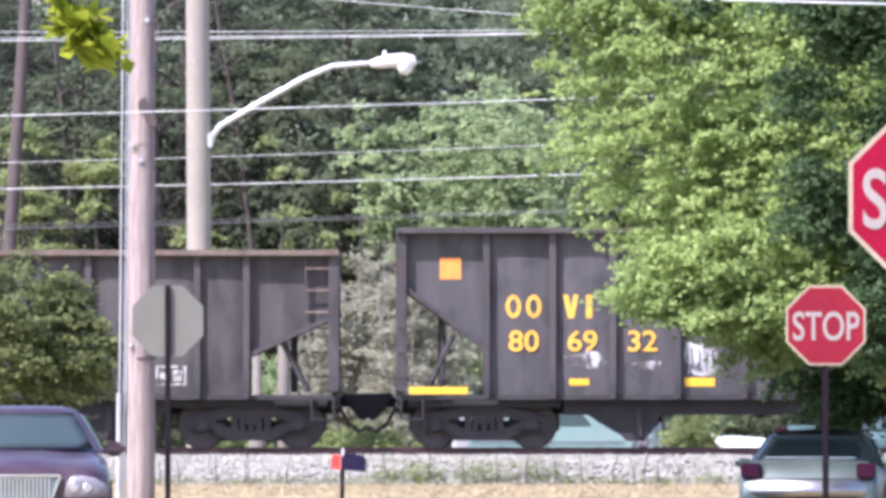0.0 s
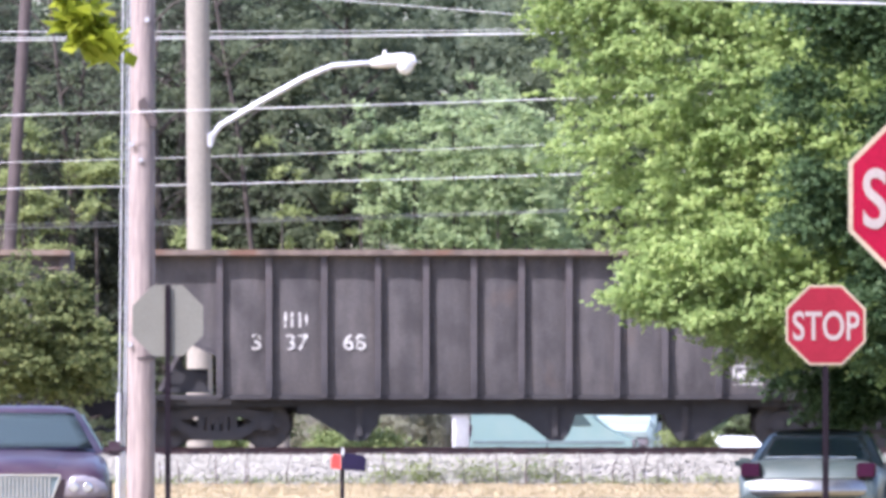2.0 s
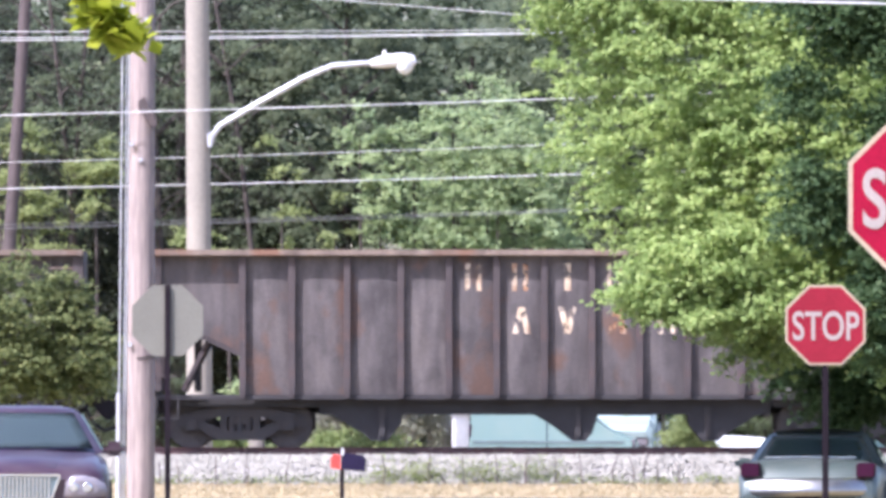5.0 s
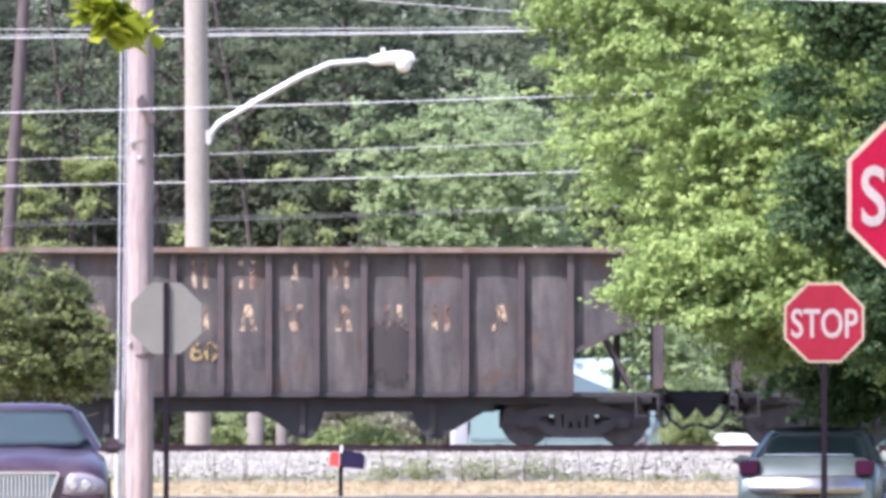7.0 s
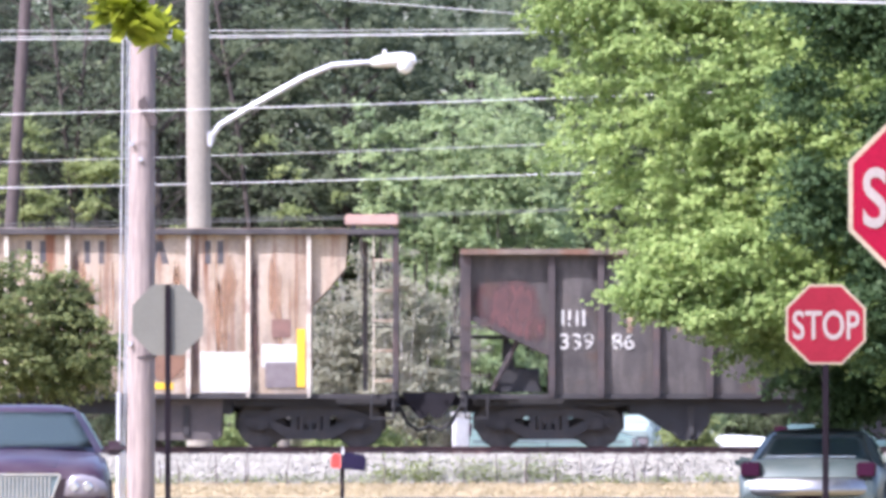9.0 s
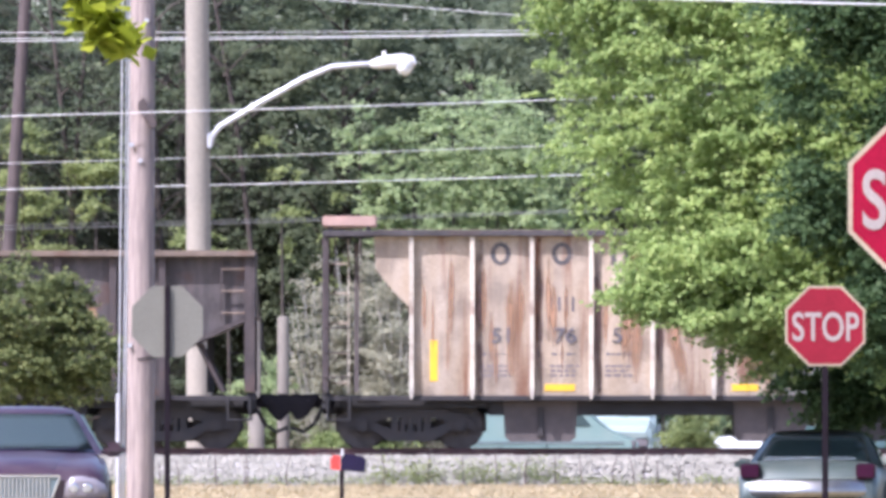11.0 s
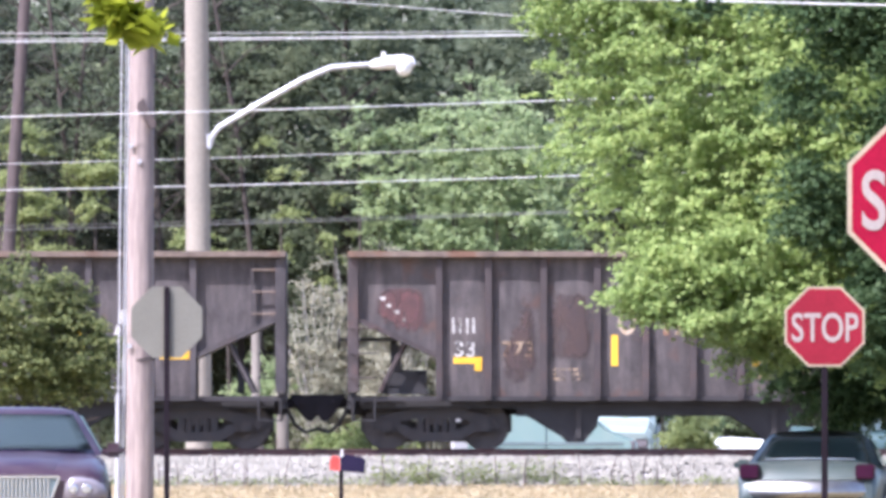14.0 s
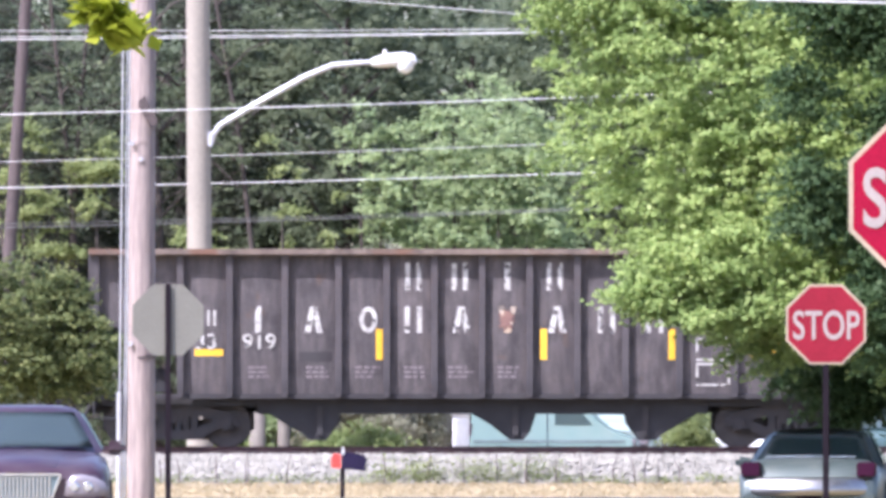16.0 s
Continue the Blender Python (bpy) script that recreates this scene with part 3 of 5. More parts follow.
    for bx, out in bays:
        for side in (-1, 1):
            bay_part = part("discharge_bay", prism(bmesh.new(), out, side * 0.45, side * 1.14), M_BAY if open_end else M_UNDER, car)
            part("door_latch", boxed(bx - 0.06, bx + 0.06, side * 1.14, side * 1.19, 0.2, 0.75, 0.01), M_TRUCK, bay_part)
    # trucks
    for ex in (-1, 1):
        tx = ex * (h - 1.62)
        part("bolster", boxed(tx - 0.2, tx + 0.2, -1.05, 1.05, 0.42, 0.7, 0.02), M_TRUCK, car)
        for side in (-1, 1):
            part("side_frame", SIDE_FRAME, None, car, at=pose(tx, side * 1.0, 0, 0, 0, 0 if side < 0 else 180))
        part("spring_plank", boxed(tx - 0.56, tx + 0.56, -0.66, 0.66, 0.13, 0.5, 0.02), M_TRUCK, car)
        for bx in (-0.36, 0.36):
            part("brake_beam", boxed(tx + bx * 3.5 - 0.12, tx + bx * 3.5 + 0.12, -0.64, 0.64, 0.3, 0.62, 0.02), M_TRUCK, car)
        part("truck_cover", boxed(tx - 1.4, tx + 1.4, -1.18, 1.18, 0.74, 0.92), M_UNDER, car)
        for ax in (-0.89, 0.89):
            w = part("wheelset", WHEELSET, None, car, at=pose(tx + ax, 0, 0.42))
            WHEELS.append((w, tx + ax))
    CARS.append((car, x0))
    return car


FACE = -SHEET_Y - 0.016


def painted(car, name, me, material=None, lift=0.0):
    """A painted mark: a flat mesh in the car's space that is laid onto the bowed panels."""
    if not isinstance(me, bpy.types.Mesh):
        me = mesh_of(name, me, material)
    ribs, sill, top = RIB_LINES[car.name]
    for v in me.vertices:
        for xa, xb in zip(ribs, ribs[1:]):
            if xa < v.co.x < xb:
                v.co.y -= bow(v.co.x, v.co.z, xa, xb, sill, top)
        v.co.y -= lift
    return part(name, me, None, car)


def patch(bm, x0, x1, z0, z1):
    """A thin rectangle with cross lines, so that it can bend."""
    n, m = max(1, round((x1 - x0) / 0.08)), max(1, round((z1 - z0) / 0.1))
    skins = []
    for y in (FACE, FACE + 0.006):
        g = [[bm.verts.new((x0 + (x1 - x0) * i / n, y, z0 + (z1 - z0) * j / m)) for i in range(n + 1)] for j in range(m + 1)]
        for r0, r1 in zip(g, g[1:]):
            for i in range(n):
                bm.faces.new((r0[i], r0[i + 1], r1[i + 1], r1[i]))
        skins.append(g[0] + [r[-1] for r in g[1:]] + g[-1][-2::-1] + [r[0] for r in g[-2:0:-1]])
    a, b = skins
    for i in range(len(a)):
        j = (i + 1) % len(a)
        bm.faces.new((a[i], a[j], b[j], b[i]))
    return bm


def mark(car, x, z, wide, high, material, name="painted_mark", lift=0.0):
    """A painted patch on the side sheet, its middle at x and z."""
    return painted(car, name, patch(bmesh.new(), x - wide / 2, x + wide / 2, z - high / 2, z + high / 2), material, lift)


def digits(car, words, x, z, high, material, wide=1.08):
    me = text_mesh(words, high, material, 0.003, wide)
    me.transform(pose(x, FACE, z - high / 2))
    painted(car, "car_number", me, lift=0.012)


def hoop(bm, outer, inner):
    """A flat closed band between two outlines."""
    loops = [[bm.verts.new((px, y, pz)) for px, pz in line] for line, y in ((outer, FACE), (inner, FACE), (inner, FACE + 0.006), (outer, FACE + 0.006))]
    n = len(outer)
    for a, b in zip(loops, loops[1:] + loops[:1]):
        for i in range(n):
            bm.faces.new((a[i], a[(i + 1) % n], b[(i + 1) % n], b[i]))
    return bm


def frame_mark(car, x, z, wide, high, material, bar=0.04):
    def rim(w, h):
        side = [-w / 2 + w * i / 6 for i in range(7)]
        return [(x + q, z + h / 2) for q in side] + [(x + q, z - h / 2) for q in side[::-1]]
    bm = hoop(bmesh.new(), rim(wide, high), rim(wide - 2 * bar, high - 2 * bar))
    return painted(car, "stencil_frame", bm, material)


def stencil_rows(car, x, z, wide, rows, material, rng):
    """Rows of small writing that cannot be read, as plain broken bars."""
    bm = bmesh.new()
    for r in range(rows):
        a, end = x - wide / 2, x + wide / 2 - rng.uniform(0, 0.3) * wide
        while a < end:
            b = min(end, a + rng.uniform(0.05, 0.14))
            patch(bm, a, b, z - r * 0.085 - 0.022, z - r * 0.085 + 0.022)
            a = b + rng.uniform(0.02, 0.05)
    tagged(painted(car, "stencil", bm, material), kind="stuff")


RIBS = [s * x for x in (0.87, 1.74, 2.62, 3.6, 4.61, 5.51) for s in (-1, 1)] + [0.0]
STEEL_LOOKS = (
    weathered("black_steel_dull", (0.055, 0.049, 0.053), (0.087, 0.077, 0.079), (0.082, 0.060, 0.054), 0.64, 0.0),
    weathered("black_steel_mauve", (0.077, 0.065, 0.068), (0.124, 0.107, 0.109), (0.110, 0.063, 0.049), 0.58, 0.5),
    weathered("black_steel_rusty", (0.06, 0.052, 0.053), (0.10, 0.087, 0.085), (0.085, 0.056, 0.046), 0.58, 1.1),
    weathered("black_steel_patched", (0.063, 0.054, 0.058), (0.110, 0.093, 0.096), (0.094, 0.058, 0.052), 0.57, 1.7),
    weathered("black_steel_clean", (0.062, 0.053, 0.058), (0.102, 0.087, 0.090), (0.099, 0.063, 0.049), 0.66, 2.3),
)
M_RIB = weathered("rib_steel", (0.051, 0.045, 0.051), (0.074, 0.064, 0.070), (0.06, 0.043, 0.043), 0.58, 0.8)
M_RIB_RED = weathered("rib_steel_rusty", (0.049, 0.038, 0.041), (0.066, 0.051, 0.054), (0.075, 0.048, 0.046), 0.54, 1.8)
M_CREAM = weathered("faded_cream_paint", (0.47, 0.385, 0.31), (0.38, 0.295, 0.22), (0.21, 0.09, 0.05), 0.53, 0.4, 0.75, (3.4, 1, 0.22), 0.16)
# lighter copy of the cream: sunlight on the ribs put into their paint
M_CREAM_RIB_LIT = weathered("sunlit_cream_rib_paint", (0.64, 0.585, 0.51), (0.5, 0.43, 0.36), (0.2, 0.11, 0.09), 0.56, 1.2)
M_GREY = weathered("grey_steel", (0.06, 0.056, 0.064), (0.085, 0.078, 0.086), (0.09, 0.07, 0.06), 0.68, 0.2)
M_PINK = plain("faded_red_lead", (0.46, 0.30, 0.26), (0.36, 0.24, 0.21), 3, 40, 0.8)
M_STAIN = blurred(plain("brown_stain", (0.08, 0.052, 0.05), (0.062, 0.043, 0.044), 3, 40, 0.85), 0.2, 0.46, 0.85)
M_REDSTAIN = blurred(plain("brick_red_stain", (0.135, 0.06, 0.062), (0.085, 0.045, 0.048), 4, 40, 0.85), 0.2, 0.5, 0.85)
M_DARKSTAIN = blurred(plain("dark_brown_stain", (0.046, 0.036, 0.036), (0.036, 0.03, 0.032), 3, 40, 0.85), 0.2, 0.4, 0.9)
# rust staining beside the ribs, darkened to carry the ribs' shadow as well
M_RIB_RUST_SHADE = blurred(plain("rust_and_shade_along_ribs", (0.19, 0.115, 0.10), (0.13, 0.08, 0.075), 2.2, 30, 0.85), 0.24, 0.56, 0.9, 2.0, 0.28)
M_RUNS = blurred(plain("orange_rust_runs", (0.43, 0.25, 0.16), (0.34, 0.195, 0.125), 3, 30, 0.85, 0, 0.2, (3, 1, 0.3)), 0.06, 0.62, 0.75, 1.3, 0.42)
M_PATCH = plain("fresh_patch_paint", (0.54, 0.53, 0.515), (0.44, 0.43, 0.42), 4, 40, 0.7)
M_GREYSQ = plain("stencil_grey", (0.2, 0.17, 0.18), (0.16, 0.13, 0.14), 6, 40, 0.8)
M_RUSTARCH = blurred(plain("rust_bloom", (0.25, 0.135, 0.09), (0.17, 0.09, 0.065), 3, 40, 0.8), 0.12, 0.42, 0.9, 6.0)
M_BLUEBLACK = worn(plain("stencil_blue_black", (0.09, 0.085, 0.11), (0.16, 0.14, 0.15), 6, 40, 0.8), 8, 0.34, 0.46)
M_CHALK = worn(plain("yellow_chalk", (0.34, 0.24, 0.10), (0.2, 0.14, 0.08), 6, 30, 0.9), 7, 0.4, 0.54)
M_BROWN = plain("stencil_brown", (0.22, 0.12, 0.1), (0.16, 0.09, 0.08), 6, 40, 0.8)
M_SPRAY = worn(weathered("spray_paint_white", (0.6, 0.6, 0.62), (0.3, 0.3, 0.32), (0.09, 0.08, 0.085), 0.5, 4.0), 6, 0.36, 0.5)

# block marks of the long name on the sides: x and shape of each, and of the short row above
LONG_ROW = ((-4.10, "bar"), (-3.09, "wedge"), (-2.09, "ring"), (-1.27, "bars"), (-0.39, "wedge"), (0.45, "vee"), (1.36, "wedge"), (2.26, "bars"), (3.13, "bars"), (4.22, "wedge"))
SHORT_ROW = ((-1.27, "bars"), (-0.42, "bars"), (0.45, "bar"), (1.31, "bars"))


def block(car, x, z, wide, high, shape, material):
    """A plain shape of the size of one painted character."""
    bm = bmesh.new()
    w, h = wide / 2, high / 2
    if shape == "bar":
        patch(bm, x - 0.055, x + 0.055, z - h, z + h)
    elif shape == "bars":
        patch(bm, x - w * 0.96, x - w * 0.4, z - h, z + h)
        painted(car, "name_block", patch(bmesh.new(), x + w * 0.4, x + w * 0.96, z - h, z + h), material)
    elif shape in ("wedge", "vee"):
        f = 1 if shape == "wedge" else -1
        prism(bm, [(x - w, z - f * h), (x - w * 0.35, z - f * h), (x, z + f * h * 0.25), (x + w * 0.35, z - f * h), (x + w, z - f * h), (x + w * 0.35, z + f * h), (x - w * 0.35, z + f * h)], FACE, FACE + 0.006)
    else:
        turn = [2 * math.pi * q / 16 for q in range(16)]
        hoop(bm, [(x + w * math.cos(t), z + h * math.sin(t)) for t in turn], [(x + w * 0.5 * math.cos(t), z + h * 0.65 * math.sin(t)) for t in turn])
    painted(car, "name_block", bm, material)


def scrawl(car, x, z, wide, high, rng):
    """Sprayed loops and strokes."""
    bm = bmesh.new()
    pts = []
    for k in range(15):
        u = k / 14
        pts.append((x - wide / 2 + wide * u, z + high * (0.42 * math.sin(k * 2.2) + rng.normal() * 0.08)))
    w = [rng.uniform(0.025, 0.05) for p in pts]
    prism(bm, [(px - q, pz) for (px, pz), q in zip(pts, w)] + [(px + q, pz + 0.02) for (px, pz), q in zip(pts[::-1], w[::-1])], FACE, FACE + 0.006)
    painted(car, "spray_paint", bm, M_SPRAY)


def rust_patch(car, outline, material):
    """A stain with a ragged edge."""
    xs, zs = [p[0] for p in outline], [p[1] for p in outline]
    cell = 0.04

    def inside(x, z):
        odd = False
        for (x0, z0), (x1, z1) in zip(outline, outline[1:] + outline[:1]):
            if (z0 > z) != (z1 > z) and x < x0 + (x1 - x0) * (z - z0) / (z1 - z0):
                odd = not odd
        return odd
    rng = np.random.default_rng(len(outline) + int(abs(outline[0][0]) * 100))
    bm, corner = bmesh.new(), {}

    def at(i, k):
        if (i, k) not in corner:
            corner[i, k] = bm.verts.new((min(xs) + i * cell, FACE, min(zs) + k * cell))
        return corner[i, k]
    for i in range(int((max(xs) - min(xs)) / cell)):
        for k in range(int((max(zs) - min(zs)) / cell)):
            if inside(min(xs) + (i + 0.5) * cell + rng.normal() * 0.03, min(zs) + (k + 0.5) * cell + rng.normal() * 0.03):
                bm.faces.new((at(i, k), at(i + 1, k), at(i + 1, k + 1), at(i, k + 1)))
    painted(car, "rust_patch", bm, material, 0.008)


def name_blocks(car, long_row, low, short_row, high, shift=0.0):
    for x, shape in long_row:
        block(car, x + shift, 2.32, 0.33, 0.48, shape, low)
    for x, shape in short_row:
        block(car, x + shift, 3.11, 0.30, 0.5, shape, high)


def build_train():
    rng = np.random.default_rng(61)
    # tall dark car with yellow marks
    a = hopper_car("tall dark grey open hopper car with yellow numbers", 6.73, 15.2, 4.0,
                   [s * x for x in (0.0, 1.22, 2.44, 3.62, 4.72, 5.93) for s in ((-1, 1) if x else (1,))],
                   (5.93, 1.75, 2.97), M_GREY, M_RIB, M_RIB, brake=0)
    for x, shape in ((-5.45, "ring"), (-5.08, "ring"), (-4.4, "vee"), (-4.07, "bar")):
        block(a, x, 2.58, 0.28, 0.42, shape, M_LETTER_Y)
    for words, x in (("80", -5.26), ("69", -4.19), ("32", -3.1)):
        digits(a, words, x, 1.96, 0.38, M_LETTER_Y)
    mark(a, -6.6, 3.27, 0.38, 0.38, M_ORANGE, "decal")
    mark(a, -4.25, 1.2, 0.36, 0.12, M_YELLOW, "reflector")
    mark(a, -2.05, 1.2, 0.55, 0.16, M_YELLOW, "reflector")
    part("reflector", boxed(-7.35, -6.28, -1.56, -1.55, 0.98, 1.11), M_YELLOW, a)
    part("reflector", boxed(0.7, 1.6, -1.56, -1.55, 0.98, 1.11), M_YELLOW, a)
    for x, z, w, hh in ((-4.15, 1.58, 0.8, 0.34), (-3.0, 1.5, 0.5, 0.22), (-2.0, 1.6, 0.6, 0.75)):
        scrawl(a, x, z, w, hh, rng)

    def plain_car(label, x0, look_no, rib=M_RIB, chord=M_RUSTTOP, brake=-1):
        return hopper_car(label, x0, 14.39, 3.59, RIBS, (5.51, 1.65, 2.42), STEEL_LOOKS[look_no], rib, chord, brake=brake)

    b = plain_car("dull black open hopper car with white numbers", -9.09, 0)
    for words, x in (("3", -4.85), ("37", -4.12), ("68", -3.06)):
        digits(b, words, x, 1.93, 0.29, M_LETTER_W)
    for x in (-4.26, -4.0):
        block(b, x, 2.33, 0.17, 0.27, "bars", M_LETTER_W)
    frame_mark(b, 4.12, 1.32, 0.56, 0.36, M_LETTER_W)
    mark(b, 4.0, 1.32, 0.16, 0.2, M_LETTER_W, "stencil")
    mark(b, 4.24, 1.32, 0.16, 0.2, M_LETTER_W, "stencil")
    c = plain_car("brownish black open hopper car with faded orange marks", -24.53, 1, M_RIB_RED, brake=1)
    name_blocks(c, LONG_ROW[4:], M_LETTER_R, SHORT_ROW, M_LETTER_R, -0.04)
    frame_mark(c, 4.28, 1.45, 0.56, 0.4, M_LETTER_R)
    for x in (4.13, 4.28, 4.43):
        mark(c, x, 1.45, 0.06, 0.24, M_LETTER_R, "stencil")
    mark(c, 4.4, 1.05, 0.25, 0.08, M_LETTER_W, "stencil")
    d = plain_car("rust-streaked black open hopper car with white numbers", -40.15, 2, M_RIB_RED)
    name_blocks(d, LONG_ROW, M_LETTER_F, SHORT_ROW, M_LETTER_F)
    digits(d, "339", -5.07, 1.93, 0.29, M_LETTER_W)
    digits(d, "86", -4.22, 1.93, 0.29, M_LETTER_W)
    digits(d, "60", -1.2, 1.72, 0.36, M_CHALK)
    for x in (-5.26, -5.0):
        block(d, x, 2.35, 0.18, 0.29, "bars", M_LETTER_W)
    rust_patch(d, [(-5.6, 1.74), (-5.6, 2.98), (-5.9, 3.06), (-6.95, 2.98), (-6.98, 2.42)], M_REDSTAIN)
    rust_patch(d, [(1.72, 1.0), (2.6, 1.0), (2.6, 1.95), (2.4, 2.25), (2.1, 2.34), (1.74, 2.05)], M_DARKSTAIN)
    e = hopper_car("faded cream hopper car streaked with rust", -54.5, 12.07, 3.96,
                   [s * x for x in (0.0, 1.12, 2.2, 3.29, 4.4) for s in ((-1, 1) if x else (1,))],
                   (4.4, 2.55, 2.6), M_CREAM, M_CREAM_RIB_LIT, M_RIB, True, M_RIB_RED, 0)
    for x, shape in ((-2.78, "ring"), (-1.66, "ring"), (-0.59, "bars"), (0.48, "bars"), (1.65, "wedge"), (2.55, "bar"), (2.78, "bar")):
        block(e, x, 3.55, 0.38, 0.42, shape, M_LETTER_K)
    for x in (-1.77, -1.52):
        block(e, x, 2.63, 0.18, 0.27, "bars", M_BLUEBLACK)
    for x in (-2.85, -1.6, -0.6):
        stencil_rows(e, x, 1.72, 0.5, 1, M_BLUEBLACK, rng)
        stencil_rows(e, x, 1.5, 0.55, 3, M_GREYSQ, rng)
    for words, x in (("51", -2.75), ("76", -1.6), ("5", -0.65)):
        digits(e, words, x, 2.07, 0.28, M_BLUEBLACK)
    # strip right of each rib: rust with the rib's painted shadow
    for x in (-3.29, -2.2, -1.12, 0.0, 1.12, 2.2, 3.29):
        mark(e, x + 0.13, 2.4, 0.17, 2.85, M_RIB_RUST_SHADE, "rust_and_shade_streak")
    runs = [(-2.6, 1.3, 3.3, 0.24), (-0.3, 1.2, 3.3, 0.3), (0.42, 1.1, 3.2, 0.24), (1.5, 1.9, 3.5, 0.2), (2.62, 1.75, 3.4, 0.24), (2.95, 2.3, 3.5, 0.4), (3.72, 2.4, 3.6, 0.18), (0.5, 1.0, 2.0, 0.3)]
    for xa in (-4.4, -3.29, -2.2, -1.12, 0.0, 1.12, 2.2, 3.29):
        for _ in range(4):
            low = rng.uniform(1.0, 2.2)
            runs.append((xa + rng.uniform(0.2, 0.95), low, min(3.75, low + rng.uniform(0.8, 2.0)), rng.uniform(0.06, 0.16)))
    for x, z0, z1, wide in runs:
        mark(e, x, (z0 + z1) / 2, wide, z1 - z0, M_RUNS, "rust_and_shade_streak", rng.uniform(0.001, 0.005))
    mark(e, 2.84, 1.36, 0.86, 0.74, M_PATCH, "white_patch", 0.006)
    mark(e, 3.88, 1.66, 0.7, 0.42, M_PATCH, "white_patch", 0.006)
    mark(e, 3.88, 1.31, 0.56, 0.46, M_GREYSQ, "stencil", 0.012)
    mark(e, 3.89, 2.16, 0.34, 0.33, M_BROWN, "stencil", 0.006)
    rust_patch(e, [(1.5, 1.2), (2.14, 1.2), (2.16, 1.66), (2.0, 1.82), (1.76, 1.82), (1.54, 1.62)], M_RUSTARCH)
    mark(e, 4.25, 1.62, 0.15, 1.06, M_YELLOW, "reflector", 0.012)
    mark(e, -4.0, 1.6, 0.14, 0.75, M_YELLOW, "reflector")
    mark(e, -1.7, 1.11, 0.55, 0.12, M_YELLOW, "reflector")
    mark(e, 1.68, 1.11, 0.48, 0.12, M_YELLOW, "reflector")
    for ex in (-1, 1):
        part("roof_platform", boxed(ex * 5.05, ex * 6.03, -1.5, 1.5, 4.05, 4.24, 0.02), M_PINK, e, "pinkish end platform")
        for x in (5.2, 5.9):
            part("platform_leg", boxed(ex * x - 0.03, ex * x + 0.03, -1.45, 1.45, 3.96, 4.06), M_RIB, e)
    part("roof", boxed(-5.05, 5.05, -1.4, 1.4, 3.9, 3.99), M_CREAM, e)
    for no, x0, rib, low, words in ((3, -68.95, M_RIB_RED, M_LETTER_R, "773"), (4, -84.46, M_RIB, M_LETTER_W, "919")):
        g = plain_car("black open hopper car with worn white marks and yellow reflectors", x0, no, rib)
        worn = (0, 1, 8) if no == 3 else (5,)
        name_blocks(g, [q for i, q in enumerate(LONG_ROW) if i not in worn], low, SHORT_ROW, M_LETTER_W)
        dz = -0.1 if no == 3 else 0.0
        digits(g, "33", -5.05, 1.93 + dz, 0.28, M_LETTER_W)
        digits(g, words, -4.08, 1.93 + dz, 0.28, M_LETTER_F if no == 3 else M_LETTER_W)
        for x in (-5.2, -4.95):
            block(g, x, 2.35 + dz, 0.17, 0.28, "bars", M_LETTER_W)
        mark(g, -5.0, 1.72 + dz, 0.52, 0.12, M_YELLOW, "reflector")
        for x in (-1.89, 1.11, 3.45) if no == 4 else (-2.32, 0.26, 2.88):
            mark(g, x, 1.87 + 0.7 * dz, 0.12, 0.56, M_YELLOW, "reflector")
        if no == 4:
            mark(g, 5.16, 1.7, 0.54, 0.12, M_YELLOW, "reflector")
            mark(g, 5.37, 1.93, 0.12, 0.34, M_YELLOW, "reflector")
            frame_mark(g, 4.2, 1.78, 0.62, 0.42, M_LETTER_W)
            frame_mark(g, 4.2, 1.32, 0.62, 0.42, M_LETTER_W)
            block(g, 0.45, 2.32, 0.33, 0.48, "vee", M_LETTER_R)
            rust_patch(g, [(0.3, 2.2), (0.52, 2.12), (0.6, 2.4), (0.5, 2.52), (0.34, 2.45)], M_BROWN)
            mark(g, -3.05, 1.64, 0.6, 0.18, M_SILL, "stencil")
            for x in (-4.05, -3.0, -2.1, -1.2, -0.4, 0.5):
                stencil_rows(g, x, 1.45, 0.46, 3, M_GREYSQ, rng)
        else:
            mark(g, -4.81, 1.6 + dz, 0.13, 0.14, M_YELLOW, "reflector")
            mark(g, 5.27, 1.82, 0.32, 0.13, M_YELLOW, "reflector")
            frame_mark(g, 4.22, 1.38, 0.58, 0.36, M_LETTER_F)
            stencil_rows(g, 4.22, 1.42, 0.4, 2, M_LETTER_F, rng)
            stencil_rows(g, -3.1, 1.45, 0.7, 3, M_LETTER_F, rng)
            stencil_rows(g, 0.45, 1.4, 0.4, 2, M_LETTER_F, rng)
            rust_patch(g, [(-3.5, 1.66), (-2.72, 1.64), (-2.7, 2.6), (-2.86, 2.82), (-3.3, 2.86), (-3.47, 2.6)], M_STAIN)
            rust_patch(g, [(-4.35, 1.2), (-3.72, 1.2), (-3.76, 2.1), (-3.9, 2.75), (-4.05, 2.3), (-4.3, 1.9)], M_STAIN)
            rust_patch(g, [(2.72, 1.55), (3.45, 1.5), (3.46, 2.6), (3.2, 2.82), (2.9, 2.5)], M_STAIN)
            rust_patch(g, [(-6.75, 2.5), (-6.0, 2.1), (-5.75, 2.2), (-5.7, 2.95), (-6.7, 2.98)], M_REDSTAIN)
            for px, pz in ((-6.55, 2.75), (-6.3, 2.5), (-6.45, 2.62), (-6.15, 2.35)):
                mark(g, px, pz, 0.1, 0.06, M_LETTER_W, "paint_chip", 0.014)
    return a


